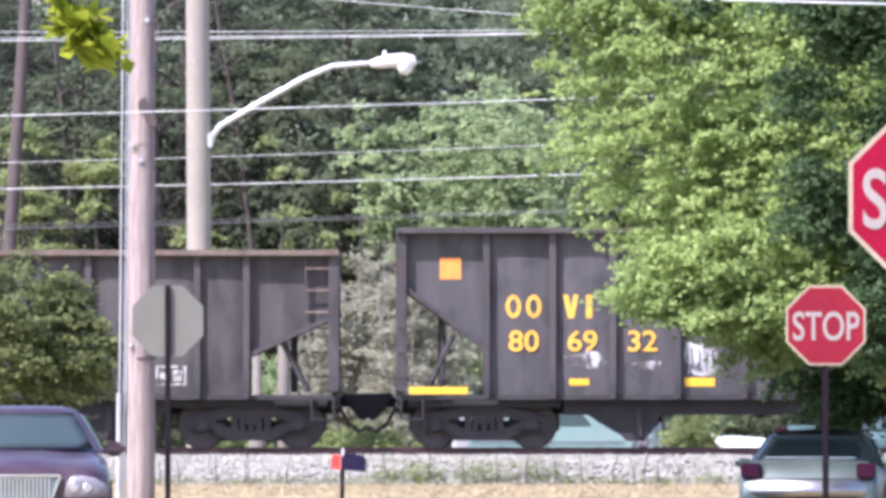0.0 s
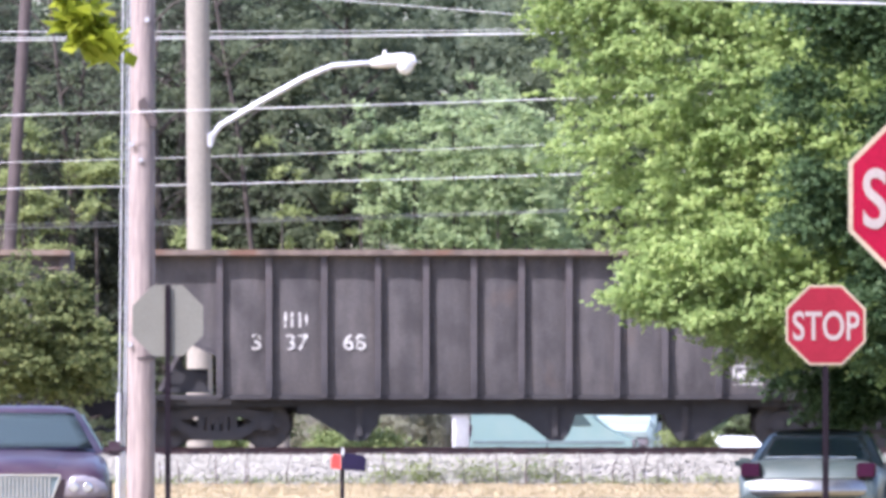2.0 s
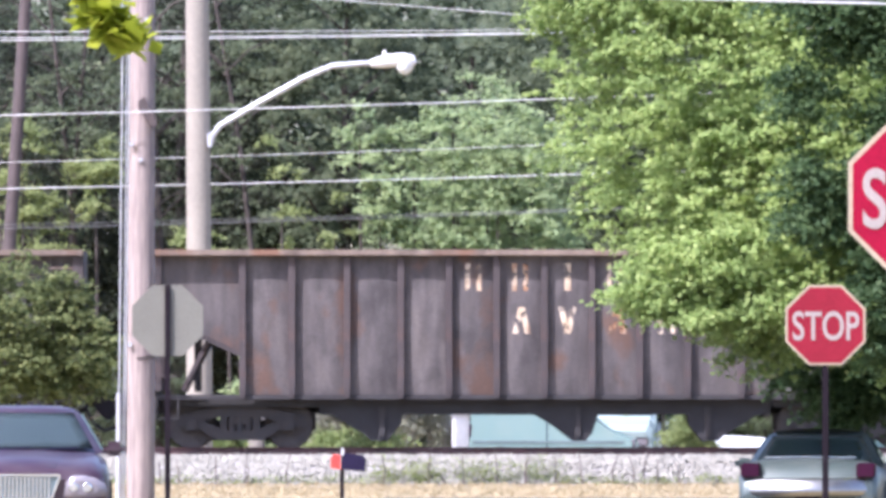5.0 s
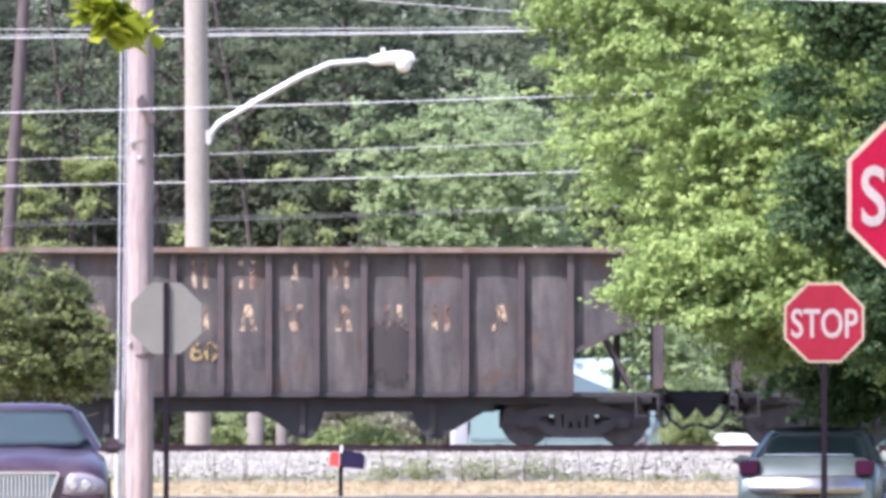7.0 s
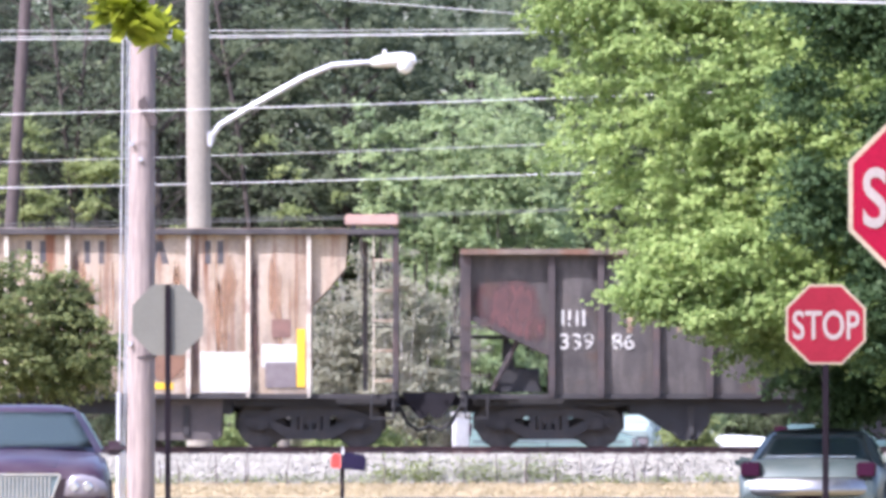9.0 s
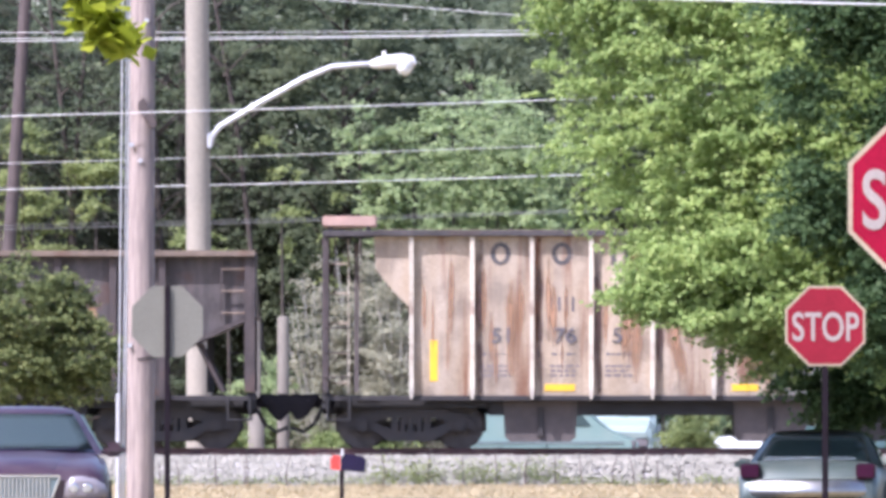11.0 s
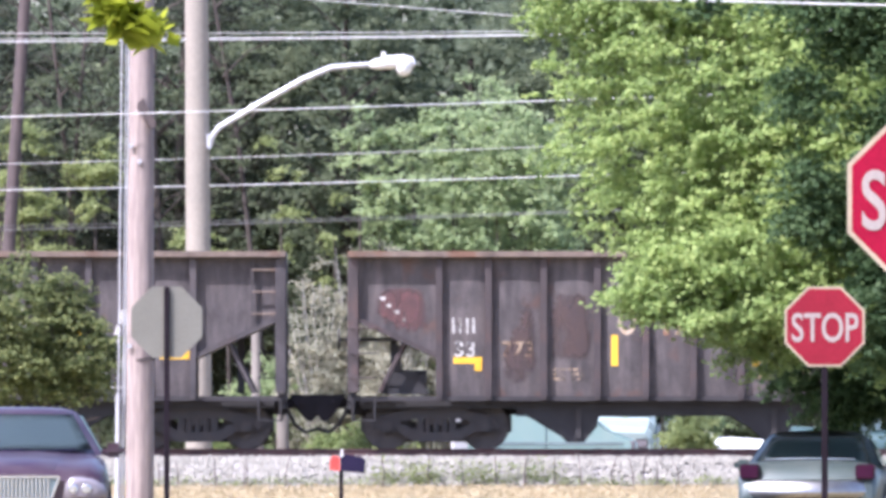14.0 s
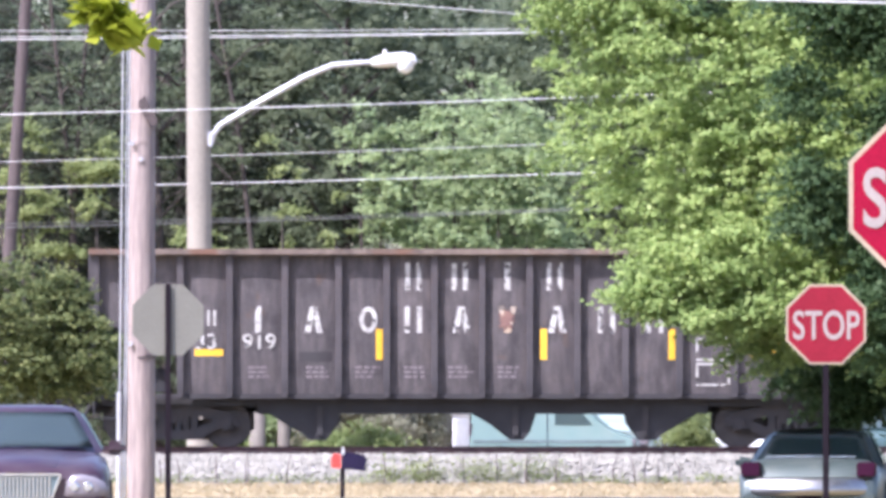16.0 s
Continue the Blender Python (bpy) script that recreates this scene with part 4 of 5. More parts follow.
# ---- poles, lamp, wires ----
def build_poles():
    # wooden pole near the parked cars
    pole = thing("utility_pole", "weathered pale brown wooden utility pole with a bracket", "utility pole", pose(-3.745, 181, 0))
    part("shaft", tube(bmesh.new(), [(-0.03, 0, -0.2), (-0.02, 0, 3), (0, 0, 6.5), (0.01, 0, 9.2)], [0.178, 0.168, 0.153, 0.14], 20), M_POLE, pole, smooth=True)
    bm = prism(bmesh.new(), [(-0.06, 5.28), (0.02, 5.34), (0.1, 5.16), (0.17, 5.06), (0.17, 4.98), (0.1, 4.97), (0.02, 5.1), (-0.06, 5.2)], -0.2, -0.12)
    part("bracket", bm, M_DARKPOLE, pole, "dark weathered bracket")
    for z, x in ((4.55, -0.03), (4.75, -0.14), (6.3, 0.05), (2.25, -0.16)):
        part("bolt", rod(bmesh.new(), (x, -0.19, z), (x, -0.13, z), 0.03, 0.03, 8), M_GALV, pole)
    part("dark_collar", tube(bmesh.new(), [(0, 0, 2.05), (-0.01, 0, 2.1)], [0.178, 0.178], 16), M_DARKPOLE, pole)
    for x0, x1, y in ((-4.0, -4.04, 181.1), (-3.95, -3.985, 181.14), (-3.915, -3.96, 181.2)):
        t = thing("riser_cable", "thin bright cable hanging beside the wooden pole", "cable", pose(0, 0, 0), "riser cables")
        part("strand", tube(bmesh.new(), [(x1 - 0.03, y, 0), (x1, y, 2), (x0, y, 6.4), (x0 + 0.03, y, 9)], 0.011, 6), M_GALV, t)
    guard = thing("cable_guard", "white plastic cable guard at the foot of the pole", "cable guard")
    part("tube", tube(bmesh.new(), [(-4.06, 181.1, 0), (-4.05, 181.1, 1.65)], 0.03, 10), M_GALV, guard)
    # concrete lamp pole beyond the track
    lamp = thing("street_lamp", "pale concrete pole with a white curved arm and lamp", "street lamp", pose(-4.83, 285, 0))
    part("pole", tube(bmesh.new(), [(0.05, 0, -0.2), (0.03, 0, 5), (-0.02, 0, 12)], [0.265, 0.245, 0.225], 20), M_CONCRETE, lamp, smooth=True)
    arm = part("arm", tube(bmesh.new(), [(0.27, -0.2, 6.62), (0.3, -0.2, 6.78), (0.45, -0.2, 6.98), (1.2, -0.2, 7.42), (2.1, -0.2, 7.92), (2.65, -0.2, 8.15), (3.2, -0.2, 8.2), (3.6, -0.2, 8.22)], [0.055, 0.06, 0.06, 0.06, 0.06, 0.06, 0.055, 0.05], 10), M_GALV, lamp, "bright galvanised arm", True)
    part("arm_clamp", boxed(0.2, 0.3, -0.26, -0.1, 6.55, 6.85, 0.02), M_GALV, lamp)
    bm = tube(bmesh.new(), [(3.4, -0.2, 8.2), (3.5, -0.2, 8.21), (3.75, -0.2, 8.25), (4.05, -0.2, 8.27), (4.22, -0.2, 8.25), (4.3, -0.2, 8.2)], [0.06, 0.1, 0.13, 0.14, 0.12, 0.04], 14)
    head = part("lamp_head", bm, M_WHITE, lamp, "white lamp housing", True)
    part("lens", tube(bmesh.new(), [(4.08, -0.2, 8.2), (4.08, -0.2, 8.1), (4.08, -0.2, 8.02), (4.08, -0.2, 7.98)], [0.17, 0.165, 0.11, 0.03], 14), M_LAMPGLASS, head, smooth=True)
    part("photocell", rod(bmesh.new(), (3.68, -0.2, 8.36), (3.68, -0.2, 8.46), 0.05, 0.04, 10), M_WHITE, head)
    # leaning pole at the wood's edge
    old = thing("leaning_pole", "dark brown leaning wooden pole at the edge of the wood", "utility pole", pose(-9.06, 292, 0))
    part("shaft", tube(bmesh.new(), [(0, 0, -0.3), (0.33, 0, 4.7), (0.74, 0, 11)], [0.15, 0.135, 0.115], 14), M_DARKPOLE, old, smooth=True)
    # two pale posts behind the track
    for x, w, neck, top in ((-3.74, 0.17, 0.09, 3.2), (-3.2, 0.13, 0.12, 3.3)):
        post = thing("post", "pale weathered post standing among shrubs", "post", pose(x, 291, 0), "pale posts")
        part("shaft", tube(bmesh.new(), [(0, 0, -0.1), (0, 0, 1.25), (0, 0, 1.3), (0, 0, top - 0.05), (0, 0, top)], [w, w, neck, neck, neck * 0.7], 14), M_POST, post, smooth=True)


def line_pole(x, y, top):
    p = thing("utility_pole", "brown wooden line pole carrying overhead wires", "utility pole", pose(x, y, 0), "line poles")
    part("shaft", tube(bmesh.new(), [(0, 0, -0.2), (0, 0, top * 0.5), (0, 0, top)], [0.17, 0.15, 0.13], 14), M_DARKPOLE, p, smooth=True)
    for z in (top - 0.3, top - 1.6):
        part("crossarm", boxed(-0.06, 0.06, -1.7, 1.7, z - 0.06, z + 0.06, 0.01), M_DARKPOLE, p)
    return p


def wire(label, a, b, sag, r, material):
    a, b = Vector(a), Vector(b)
    pts = [a.lerp(b, k / 24) - Vector((0, 0, sag * 4 * (k / 24) * (1 - k / 24))) for k in range(25)]
    w = thing("overhead_wire", label, "wire", None, "overhead wires")
    part("strand", tube(bmesh.new(), pts, 0.82 * r, 6), material, w)


def build_wires():
    for x, y, top in ((-16, 289, 11.2), (14, 289, 9.6), (-16, 181, 5.6), (10, 181, 6.2), (-7, 128.3, 6.0), (9, 128.3, 5.4)):
        line_pole(x, y, top)
    bright = "bright bare overhead wire stretched between poles"
    # Y 283 is beyond the lamp pole's face; the ends lie out of view
    wire(bright, (-16, 290, 8.75), (14, 290, 9.2), 0.10, 0.0112, M_WIRE)
    wire(bright, (-16, 290, 8.99), (14, 290, 9.17), 0.10, 0.0080, M_WIRE)
    wire(bright, (-16, 290.3, 8.83), (14, 290.3, 9.15), 0.08, 0.0080, M_WIRE)
    wire(bright, (-16, 180.65, 4.92), (10, 180.65, 5.66), 0.12, 0.0080, M_WIRE)
    wire(bright, (-16, 290, 6.18), (14, 290, 7.22), 0.12, 0.0072, M_WIRE)
    wire(bright, (-16, 288, 5.68), (14, 288, 6.5), 0.12, 0.0120, M_WIRE)
    wire("dark insulated overhead cable pair", (-16, 288, 4.86), (14, 288, 5.86), 0.14, 0.0104, M_CABLE)
    wire("dark insulated overhead cable pair", (-16, 288, 4.94), (14, 288, 5.8), 0.1, 0.0064, M_CABLE)
    wire(bright, (-16, 288, 10.71), (14, 288, 8.29), 0.05, 0.0088, M_WIRE)
    wire(bright, (-7, 128, 5.36), (9, 128, 4.93), 0.03, 0.0104, M_WIRE)


# ---- signs and mailbox ----
def octagon(r):
    return [(r * math.cos(math.pi / 8 + k * math.pi / 4) / math.cos(math.pi / 8), r * math.sin(math.pi / 8 + k * math.pi / 4) / math.cos(math.pi / 8)) for k in range(8)]


def stop_sign(x, y, z, turn=0.0, back=False, label="", red=M_RED, border=M_SIGNTAN):
    """turn: degrees about the post. back: its plain side faces the street's near end."""
    sg = thing("stop_sign", label, "stop sign", pose(x, y, 0, 0, 0, turn), "stop signs")
    r = 0.381
    f = 1 if back else -1
    plate = bmesh.new()
    prism(plate, [(px, pz + z) for px, pz in octagon(r)], -0.003, 0.003)
    part("plate", plate, M_SIGNBACK if back else border, sg)
    part("face", prism(bmesh.new(), [(px, pz + z) for px, pz in octagon(r - 0.022)], f * 0.003, f * 0.006), red, sg, "red face")
    lab = text_mesh("STOP", 0.275, M_SIGNWHITE, 0.002, 0.7)
    part("lettering", lab, None, sg, "white lettering", at=pose(0, f * 0.008, z - 0.1375, 0, 0, 180 if back else 0))
    part("post", boxed(-0.03, 0.03, 0.006 if not back else -0.045, 0.045 if not back else -0.006, -0.3, z + (0.32 if not back else r), 0.006), M_SIGNPOST, sg, "dark steel post")
    for bz in (-0.25, 0.25):
        part("bolt", rod(bmesh.new(), (0, -0.012, z + bz), (0, -0.004, z + bz), 0.007, 0.007, 8), M_SIGNPOST if back else M_RED, sg)


def build_signs():
    stop_sign(3.64, 138, 2.257, 0, False, "red octagonal stop sign on a dark post")
    stop_sign(2.233, 66.3, 2.45, -4, False, "large red octagonal stop sign close to the street", M_RED_NEAR)
    stop_sign(-2.955, 155.5, 2.40, 3, True, "grey back of a stop sign on a dark post")
    mb = thing("mailbox", "dark mailbox with a red end on a thin post", "mailbox", pose(-1.43, 229, -0.08))
    bm = bmesh.new()
    arch = [(-0.18, 0.56), (0.2, 0.52), (0.22, 0.72), (0.17, 0.78), (-0.1, 0.82), (-0.18, 0.8)]
    prism(bm, arch, -0.11, 0.11)
    part("body", bm, M_BOXDARK, mb)
    part("door", prism(bmesh.new(), [(-0.34, 0.58), (-0.19, 0.56), (-0.19, 0.78), (-0.3, 0.8), (-0.34, 0.74)], -0.1, 0.1), M_BOXRED, mb, "bright red end")
    part("post", boxed(-0.2, -0.13, -0.03, 0.03, -0.2, 0.56, 0.006), M_SIGNPOST, mb)
    part("flag", boxed(-0.17, -0.14, -0.13, -0.112, 0.78, 0.9), M_WHITE, mb, "small white tip")


def build_cabinet():
    c = thing("utility_cabinet", "white utility cabinet beyond the railway", "utility cabinet", pose(0.35, 289.5, 0))
    part("body", boxed(-0.17, 0.17, -0.15, 0.15, -0.05, 1.28, 0.02), M_WHITE, c)
    part("door", boxed(-0.13, 0.13, -0.165, -0.15, 0.1, 1.15, 0.005), M_WHITE, c)
    part("cap", boxed(-0.2, 0.2, -0.19, 0.18, 1.28, 1.33, 0.01), M_WHITE, c)


# ---- parked vehicles ----
def loft(bm, rings):
    vs = [[bm.verts.new(p) for p in r] for r in rings]
    n = len(vs[0])
    for a, b in zip(vs, vs[1:]):
        for k in range(n):
            bm.faces.new((a[k], a[(k + 1) % n], b[(k + 1) % n], b[k]))
    for ring in (vs[0][::-1], vs[-1]):
        bm.faces.new([bm.verts.new(v.co) for v in ring])
    return bm


def sedan(name, label, paint, m, roof=1.45, length=5.2, half=0.95, trim=M_CHROME, rear=None):
    """A four-door car, its nose towards -y, standing on its wheels at z 0."""
    car = thing(name, label, "car", m, "parked cars")
    k = roof / 1.45
    h = length / 2
    body = []
    for y, w, zb, zt in ((-h, 0.80, 0.42, 0.66), (-h + 0.08, 0.9, 0.3, 0.76), (-h + 0.5, 0.97, 0.22, 0.86), (-h + 1.4, 1.0, 0.2, 0.95), (-0.5, 1.0, 0.2, 0.98), (0.9, 1.0, 0.2, 1.0), (h - 1.0, 1.0, 0.22, 1.02), (h - 0.45, 0.98, 0.25, 1.05), (h - 0.3, 0.97, 0.26, 1.04), (h - 0.12, 0.95, 0.28, 0.92), (h - 0.02, 0.93, 0.3, 0.73), (h, 0.9, 0.36, 0.6)):
        w, zt = w * half, zt * k
        d = zt - zb
        body.append([(-w * 0.9, y, zb), (-w, y, zb + d * 0.3), (-w, y, zb + d * 0.68), (-w * 0.95, y, zb + d * 0.88), (-w * 0.8, y, zb + d * 0.97), (-w * 0.4, y, zt), (0, y, zt + 0.012), (w * 0.4, y, zt), (w * 0.8, y, zb + d * 0.97), (w * 0.95, y, zb + d * 0.88), (w, y, zb + d * 0.68), (w, y, zb + d * 0.3), (w * 0.9, y, zb)])
    part("body", loft(bmesh.new(), body), paint, car, smooth=True)
    # cabin: base ring on the belt line, roof ring above
    base, top = 0.93 * k, roof
    ya, yb, yc, yd = -h + 1.55, -h + 2.45, h - 1.95, h - 0.95

    def cab(z, f, yy0, yy1):
        w = half * f
        return [(-w, yy0 + 0.14, z), (-w * 0.55, yy0 + 0.03, z), (0, yy0, z), (w * 0.55, yy0 + 0.03, z), (w, yy0 + 0.14, z), (w, yy1 - 0.12, z), (w * 0.5, yy1 - 0.02, z), (-w * 0.5, yy1 - 0.02, z), (-w, yy1 - 0.12, z)]
    rings = [cab(base, 0.93, ya, yd), cab((base + top - 0.09) / 2, 0.815, (ya + yb - 0.12) / 2 - 0.015, (yd + yc + 0.1) / 2 + 0.015), cab(top - 0.09, 0.69, yb - 0.12, yc + 0.1), cab(top - 0.035, 0.62, yb + 0.0, yc - 0.0), cab(top - 0.008, 0.48, yb + 0.2, yc - 0.2), cab(top, 0.25, yb + 0.35, yc - 0.35)]
    part("cabin", loft(bmesh.new(), rings), paint, car, smooth=True)

    def pane(nm, pts, push):
        bm = bmesh.new()
        a = [bm.verts.new(Vector(p) + Vector(push) * 0.012) for p in pts]
        b = [bm.verts.new(Vector(p) - Vector(push) * 0.01) for p in pts]
        bm.faces.new(a)
        bm.faces.new(b[::-1])
        for i in range(len(a)):
            j = (i + 1) % len(a)
            bm.faces.new((a[i], b[i], b[j], a[j]))
        part(nm, bm, M_GLASS, car, "dark glass")
    wz, tz = base + 0.04, top - 0.1

    def lerp_ring(z, fy):
        t = (z - base) / (top - 0.09 - base)
        f = 0.93 + (0.69 - 0.93) * t
        yf = ya + (yb - 0.12 - ya) * t - 0.04
        yr = yd + (yc + 0.1 - yd) * t + 0.04
        return half * f, (yf if fy < 0 else yr)
    for fy, nm in ((-1, "windscreen"), (1, "rear_window")):
        w0, y0 = lerp_ring(wz, fy)
        w1, y1 = lerp_ring(tz, fy)
        bow, bm = 0.1 * -fy, bmesh.new()
        grid = []
        for j in range(6):
            v = j / 5
            row = []
            for i in range(11):
                u = i / 5 - 1
                w = (w0 + (w1 - w0) * v) * (0.9 - 0.02 * v)
                row.append(bm.verts.new((w * u, y0 + (y1 - y0) * v + bow * u * u + fy * (0.02 + 0.035 * v * (1 - v)), wz + (tz - wz) * v + 0.02)))
            grid.append(row)
        for r0, r1 in zip(grid, grid[1:]):
            for i in range(10):
                q = (r0[i], r0[i + 1], r1[i + 1], r1[i])
                bm.faces.new(q if fy < 0 else q[::-1])
        bmesh.ops.solidify(bm, geom=list(bm.faces), thickness=0.012)
        part(nm, bm, M_SCREEN if fy < 0 else M_GLASS, car, "dusty glass tinted for reflected sky" if fy < 0 else "dark glass", smooth=True)
    wiper = rod(bmesh.new(), (-0.45, ya - 0.02, base + 0.035), (0.1, ya + 0.03, base + 0.06), 0.012, 0.012, 6)
    rod(wiper, (0.12, ya - 0.02, base + 0.035), (0.62, ya + 0.06, base + 0.06), 0.012, 0.012, 6)
    part("wiper", wiper, M_BOXDARK, car)
    for sx in (-1, 1):
        w0, yf0 = lerp_ring(wz, -1)
        w1, yf1 = lerp_ring(tz, -1)
        _, yr0 = lerp_ring(wz, 1)
        _, yr1 = lerp_ring(tz, 1)
        mid = 0.15
        pane("side_window", [(sx * w0, yf0 + 0.35, wz), (sx * w0, mid - 0.04, wz), (sx * w1, mid - 0.04, tz), (sx * w1, yf1 + 0.3, tz)], (sx * 2.5, 0, 0.6))
        pane("side_window", [(sx * w0, mid + 0.04, wz), (sx * w0, yr0 - 0.5, wz), (sx * w1, yr1 - 0.35, tz), (sx * w1, mid + 0.04, tz)], (sx * 2.5, 0, 0.6))
        mir = part("door_mirror", boxed(sx * (half - 0.06), sx * (half + 0.19), -h + 1.94, -h + 2.12, 0.90 * k, 1.06 * k, 0.06), paint, car)
        part("mirror_glass", boxed(sx * (half + 0.03), sx * (half + 0.18), -h + 2.121, -h + 2.126, 0.94 * k, 1.02 * k), M_GLASS, mir)
        bm = bmesh.new()
        rim = [(0.43, 0.47), (0.46, 0.62), (0.52, 0.695), (0.64, 0.705), (0.78, 0.68), (0.90, 0.62), (0.945, 0.55), (0.92, 0.48), (0.78, 0.44), (0.58, 0.44)]
        layers = []
        for deep, f in ((0.25, 1.0), (0.0, 1.0), (-0.035, 0.9), (-0.05, 0.55)):
            layers.append([(sx * (0.68 + (px - 0.68) * f) * half, -h + deep + 0.42 * max(0.0, 0.68 + (px - 0.68) * f - 0.5) ** 2, (0.57 + (pz - 0.57) * f) * k) for px, pz in rim])
        lamp = part("headlamp", loft(bm, layers), M_HEADLAMP, car, "clear wide headlamp", smooth=True)
        for q in (0.55, 0.7):
            part("reflector_bowl", rod(bmesh.new(), (sx * half * q, -h - 0.045 + 0.42 * (q - 0.5) ** 2, 0.57 * k), (sx * half * q, -h - 0.06 + 0.42 * (q - 0.5) ** 2, 0.57 * k), 0.06, 0.045, 16), M_CHROME, lamp)
        part("tail_lamp", boxed(sx * half * 0.66, sx * half * 0.93, h - 0.3, h - 0.01, 0.80 * k, 1.0 * k, 0.02), M_TAILLAMP, car, "red tail lamp")
        for wy in (-h + 0.95, h - 1.1):
            wheel = part("wheel", rod(bmesh.new(), (sx * (half - 0.2), wy, 0.33), (sx * (half + 0.005), wy, 0.33), 0.33, 0.33, 24), M_TYRE, car)
            part("rim", rod(bmesh.new(), (sx * (half - 0.02), wy, 0.33), (sx * (half + 0.012), wy, 0.33), 0.22, 0.2, 16), M_CHROME, wheel)
    grille = part("grille", prism(bmesh.new(), [(-0.27, 0.42 * k), (0.27, 0.42 * k), (0.37, 0.69 * k), (-0.37, 0.69 * k)], -h - 0.04, -h + 0.1), M_GRILLE, car, "chrome-barred grille")
    bar = mesh_of("bar", boxed(-0.009, 0.009, -h - 0.055, -h - 0.04, 0.43 * k, 0.68 * k), trim)
    for i in range(13):
        part("bar", bar, None, grille, at=pose(-0.264 + i * 0.044, 0, 0))
    rim = prism(bmesh.new(), [(-0.40, 0.69 * k), (0.40, 0.69 * k), (0.38, 0.715 * k), (-0.38, 0.715 * k)], -h - 0.06, -h + 0.1)
    for sx in (-1, 1):
        prism(rim, [(sx * 0.27, 0.42 * k), (sx * 0.295, 0.42 * k), (sx * 0.40, 0.69 * k), (sx * 0.37, 0.69 * k)], -h - 0.06, -h - 0.03)
    part("grille_frame", rim, trim, car, "chrome frame")
    hood = loft(bmesh.new(), [[(-0.36 * w, y, z - 0.03), (-0.3 * w, y, z + 0.012), (-0.14 * w, y, z + 0.03), (0.14 * w, y, z + 0.03), (0.3 * w, y, z + 0.012), (0.36 * w, y, z - 0.03)]
                               for y, z, w in ((-h + 0.03, 0.70 * k, 1.0), (-h + 0.14, 0.78 * k, 1.05), (-h + 0.5, 0.855 * k, 1.25), (-h + 1.0, 0.905 * k, 1.45), (-h + 1.5, 0.94 * k, 1.6))])
    part("hood", hood, paint, car, smooth=True)
    part("bumper", boxed(-half * 0.9, half * 0.9, -h - 0.06, -h + 0.1, 0.3, 0.46, 0.04), paint, car)
    bend = []
    for i in range(17):
        u = i / 8 - 1
        y = h + 0.2 + 0.9 * half * math.log(math.cos(radians(38) * u)) / radians(38)
        bend.append([(u * half * 0.94, y + dy - 0.1, 0.66 * k + dz) for dy, dz in ((-0.09, -0.1), (0.04, -0.1), (0.085, -0.075), (0.098, -0.03), (0.09, 0.0), (0.06, 0.058), (0.03, 0.105), (-0.02, 0.12), (-0.09, 0.11))])
    part("bumper", loft(bmesh.new(), bend), rear or paint, car, "pale shiny bumper" if rear else "", smooth=True)
    if rear:
        part("boot_trim", tube(bmesh.new(), [(-half * 0.62, h - 0.5, 1.07 * k), (0, h - 0.45, 1.08 * k), (half * 0.62, h - 0.5, 1.07 * k)], 0.006, 6), M_CHROME, car, "thin chrome strip")
    part("plate_panel", boxed(-0.15, 0.15, h - 0.03, h + 0.015, 0.5 * k, 0.62 * k), M_BOXDARK, car)
    return car


def van(label, paint, m):
    """A high-sided delivery van seen from its flank, its nose towards +x."""
    v = thing("van", label, "van", m, "parked cars")
    bm = bmesh.new()
    side = [(-1.55, 0.35), (1.5, 0.35), (1.72, 0.5), (1.7, 0.8), (1.15, 0.95), (0.72, 1.4), (0.5, 1.52), (-1.4, 1.55), (-1.55, 1.45), (-1.65, 0.8)]
    prism(bm, side, -0.9, 0.9)
    bmesh.ops.bevel(bm, geom=list(bm.edges), offset=0.05, segments=2, affect="EDGES")
    part("body", bm, paint, v, smooth=False)
    part("side_window", prism(bmesh.new(), [(0.1, 1.08), (0.85, 1.08), (0.62, 1.36), (0.1, 1.4)], -0.912, -0.9), M_GLASS, v, "dark glass")
    part("door_seam", prism(bmesh.new(), [(-0.06, 0.4), (-0.04, 0.4), (-0.04, 1.45), (-0.06, 1.45)], -0.906, -0.9), M_BOXDARK, v)
    part("trim_strip", prism(bmesh.new(), [(-1.55, 0.72), (1.5, 0.72), (1.5, 0.78), (-1.55, 0.78)], -0.915, -0.9), M_GRILLE, v)
    part("tail_lamp", boxed(-1.66, -1.56, -0.9, -0.75, 0.85, 1.1, 0.01), M_TAILLAMP, v)
    part("headlamp", boxed(1.6, 1.72, -0.86, -0.6, 0.62, 0.8, 0.02), M_HEADLAMP, v)
    for x in (-1.0, 1.0):
        for y in (-0.93, 0.71):
            w = part("wheel", rod(bmesh.new(), (x, y, 0.33), (x, y + 0.22, 0.33), 0.33, 0.33, 24), M_TYRE, v)
            part("rim", rod(bmesh.new(), (x, y - 0.01, 0.33), (x, y + 0.23, 0.33), 0.2, 0.2, 16), M_CHROME, w)


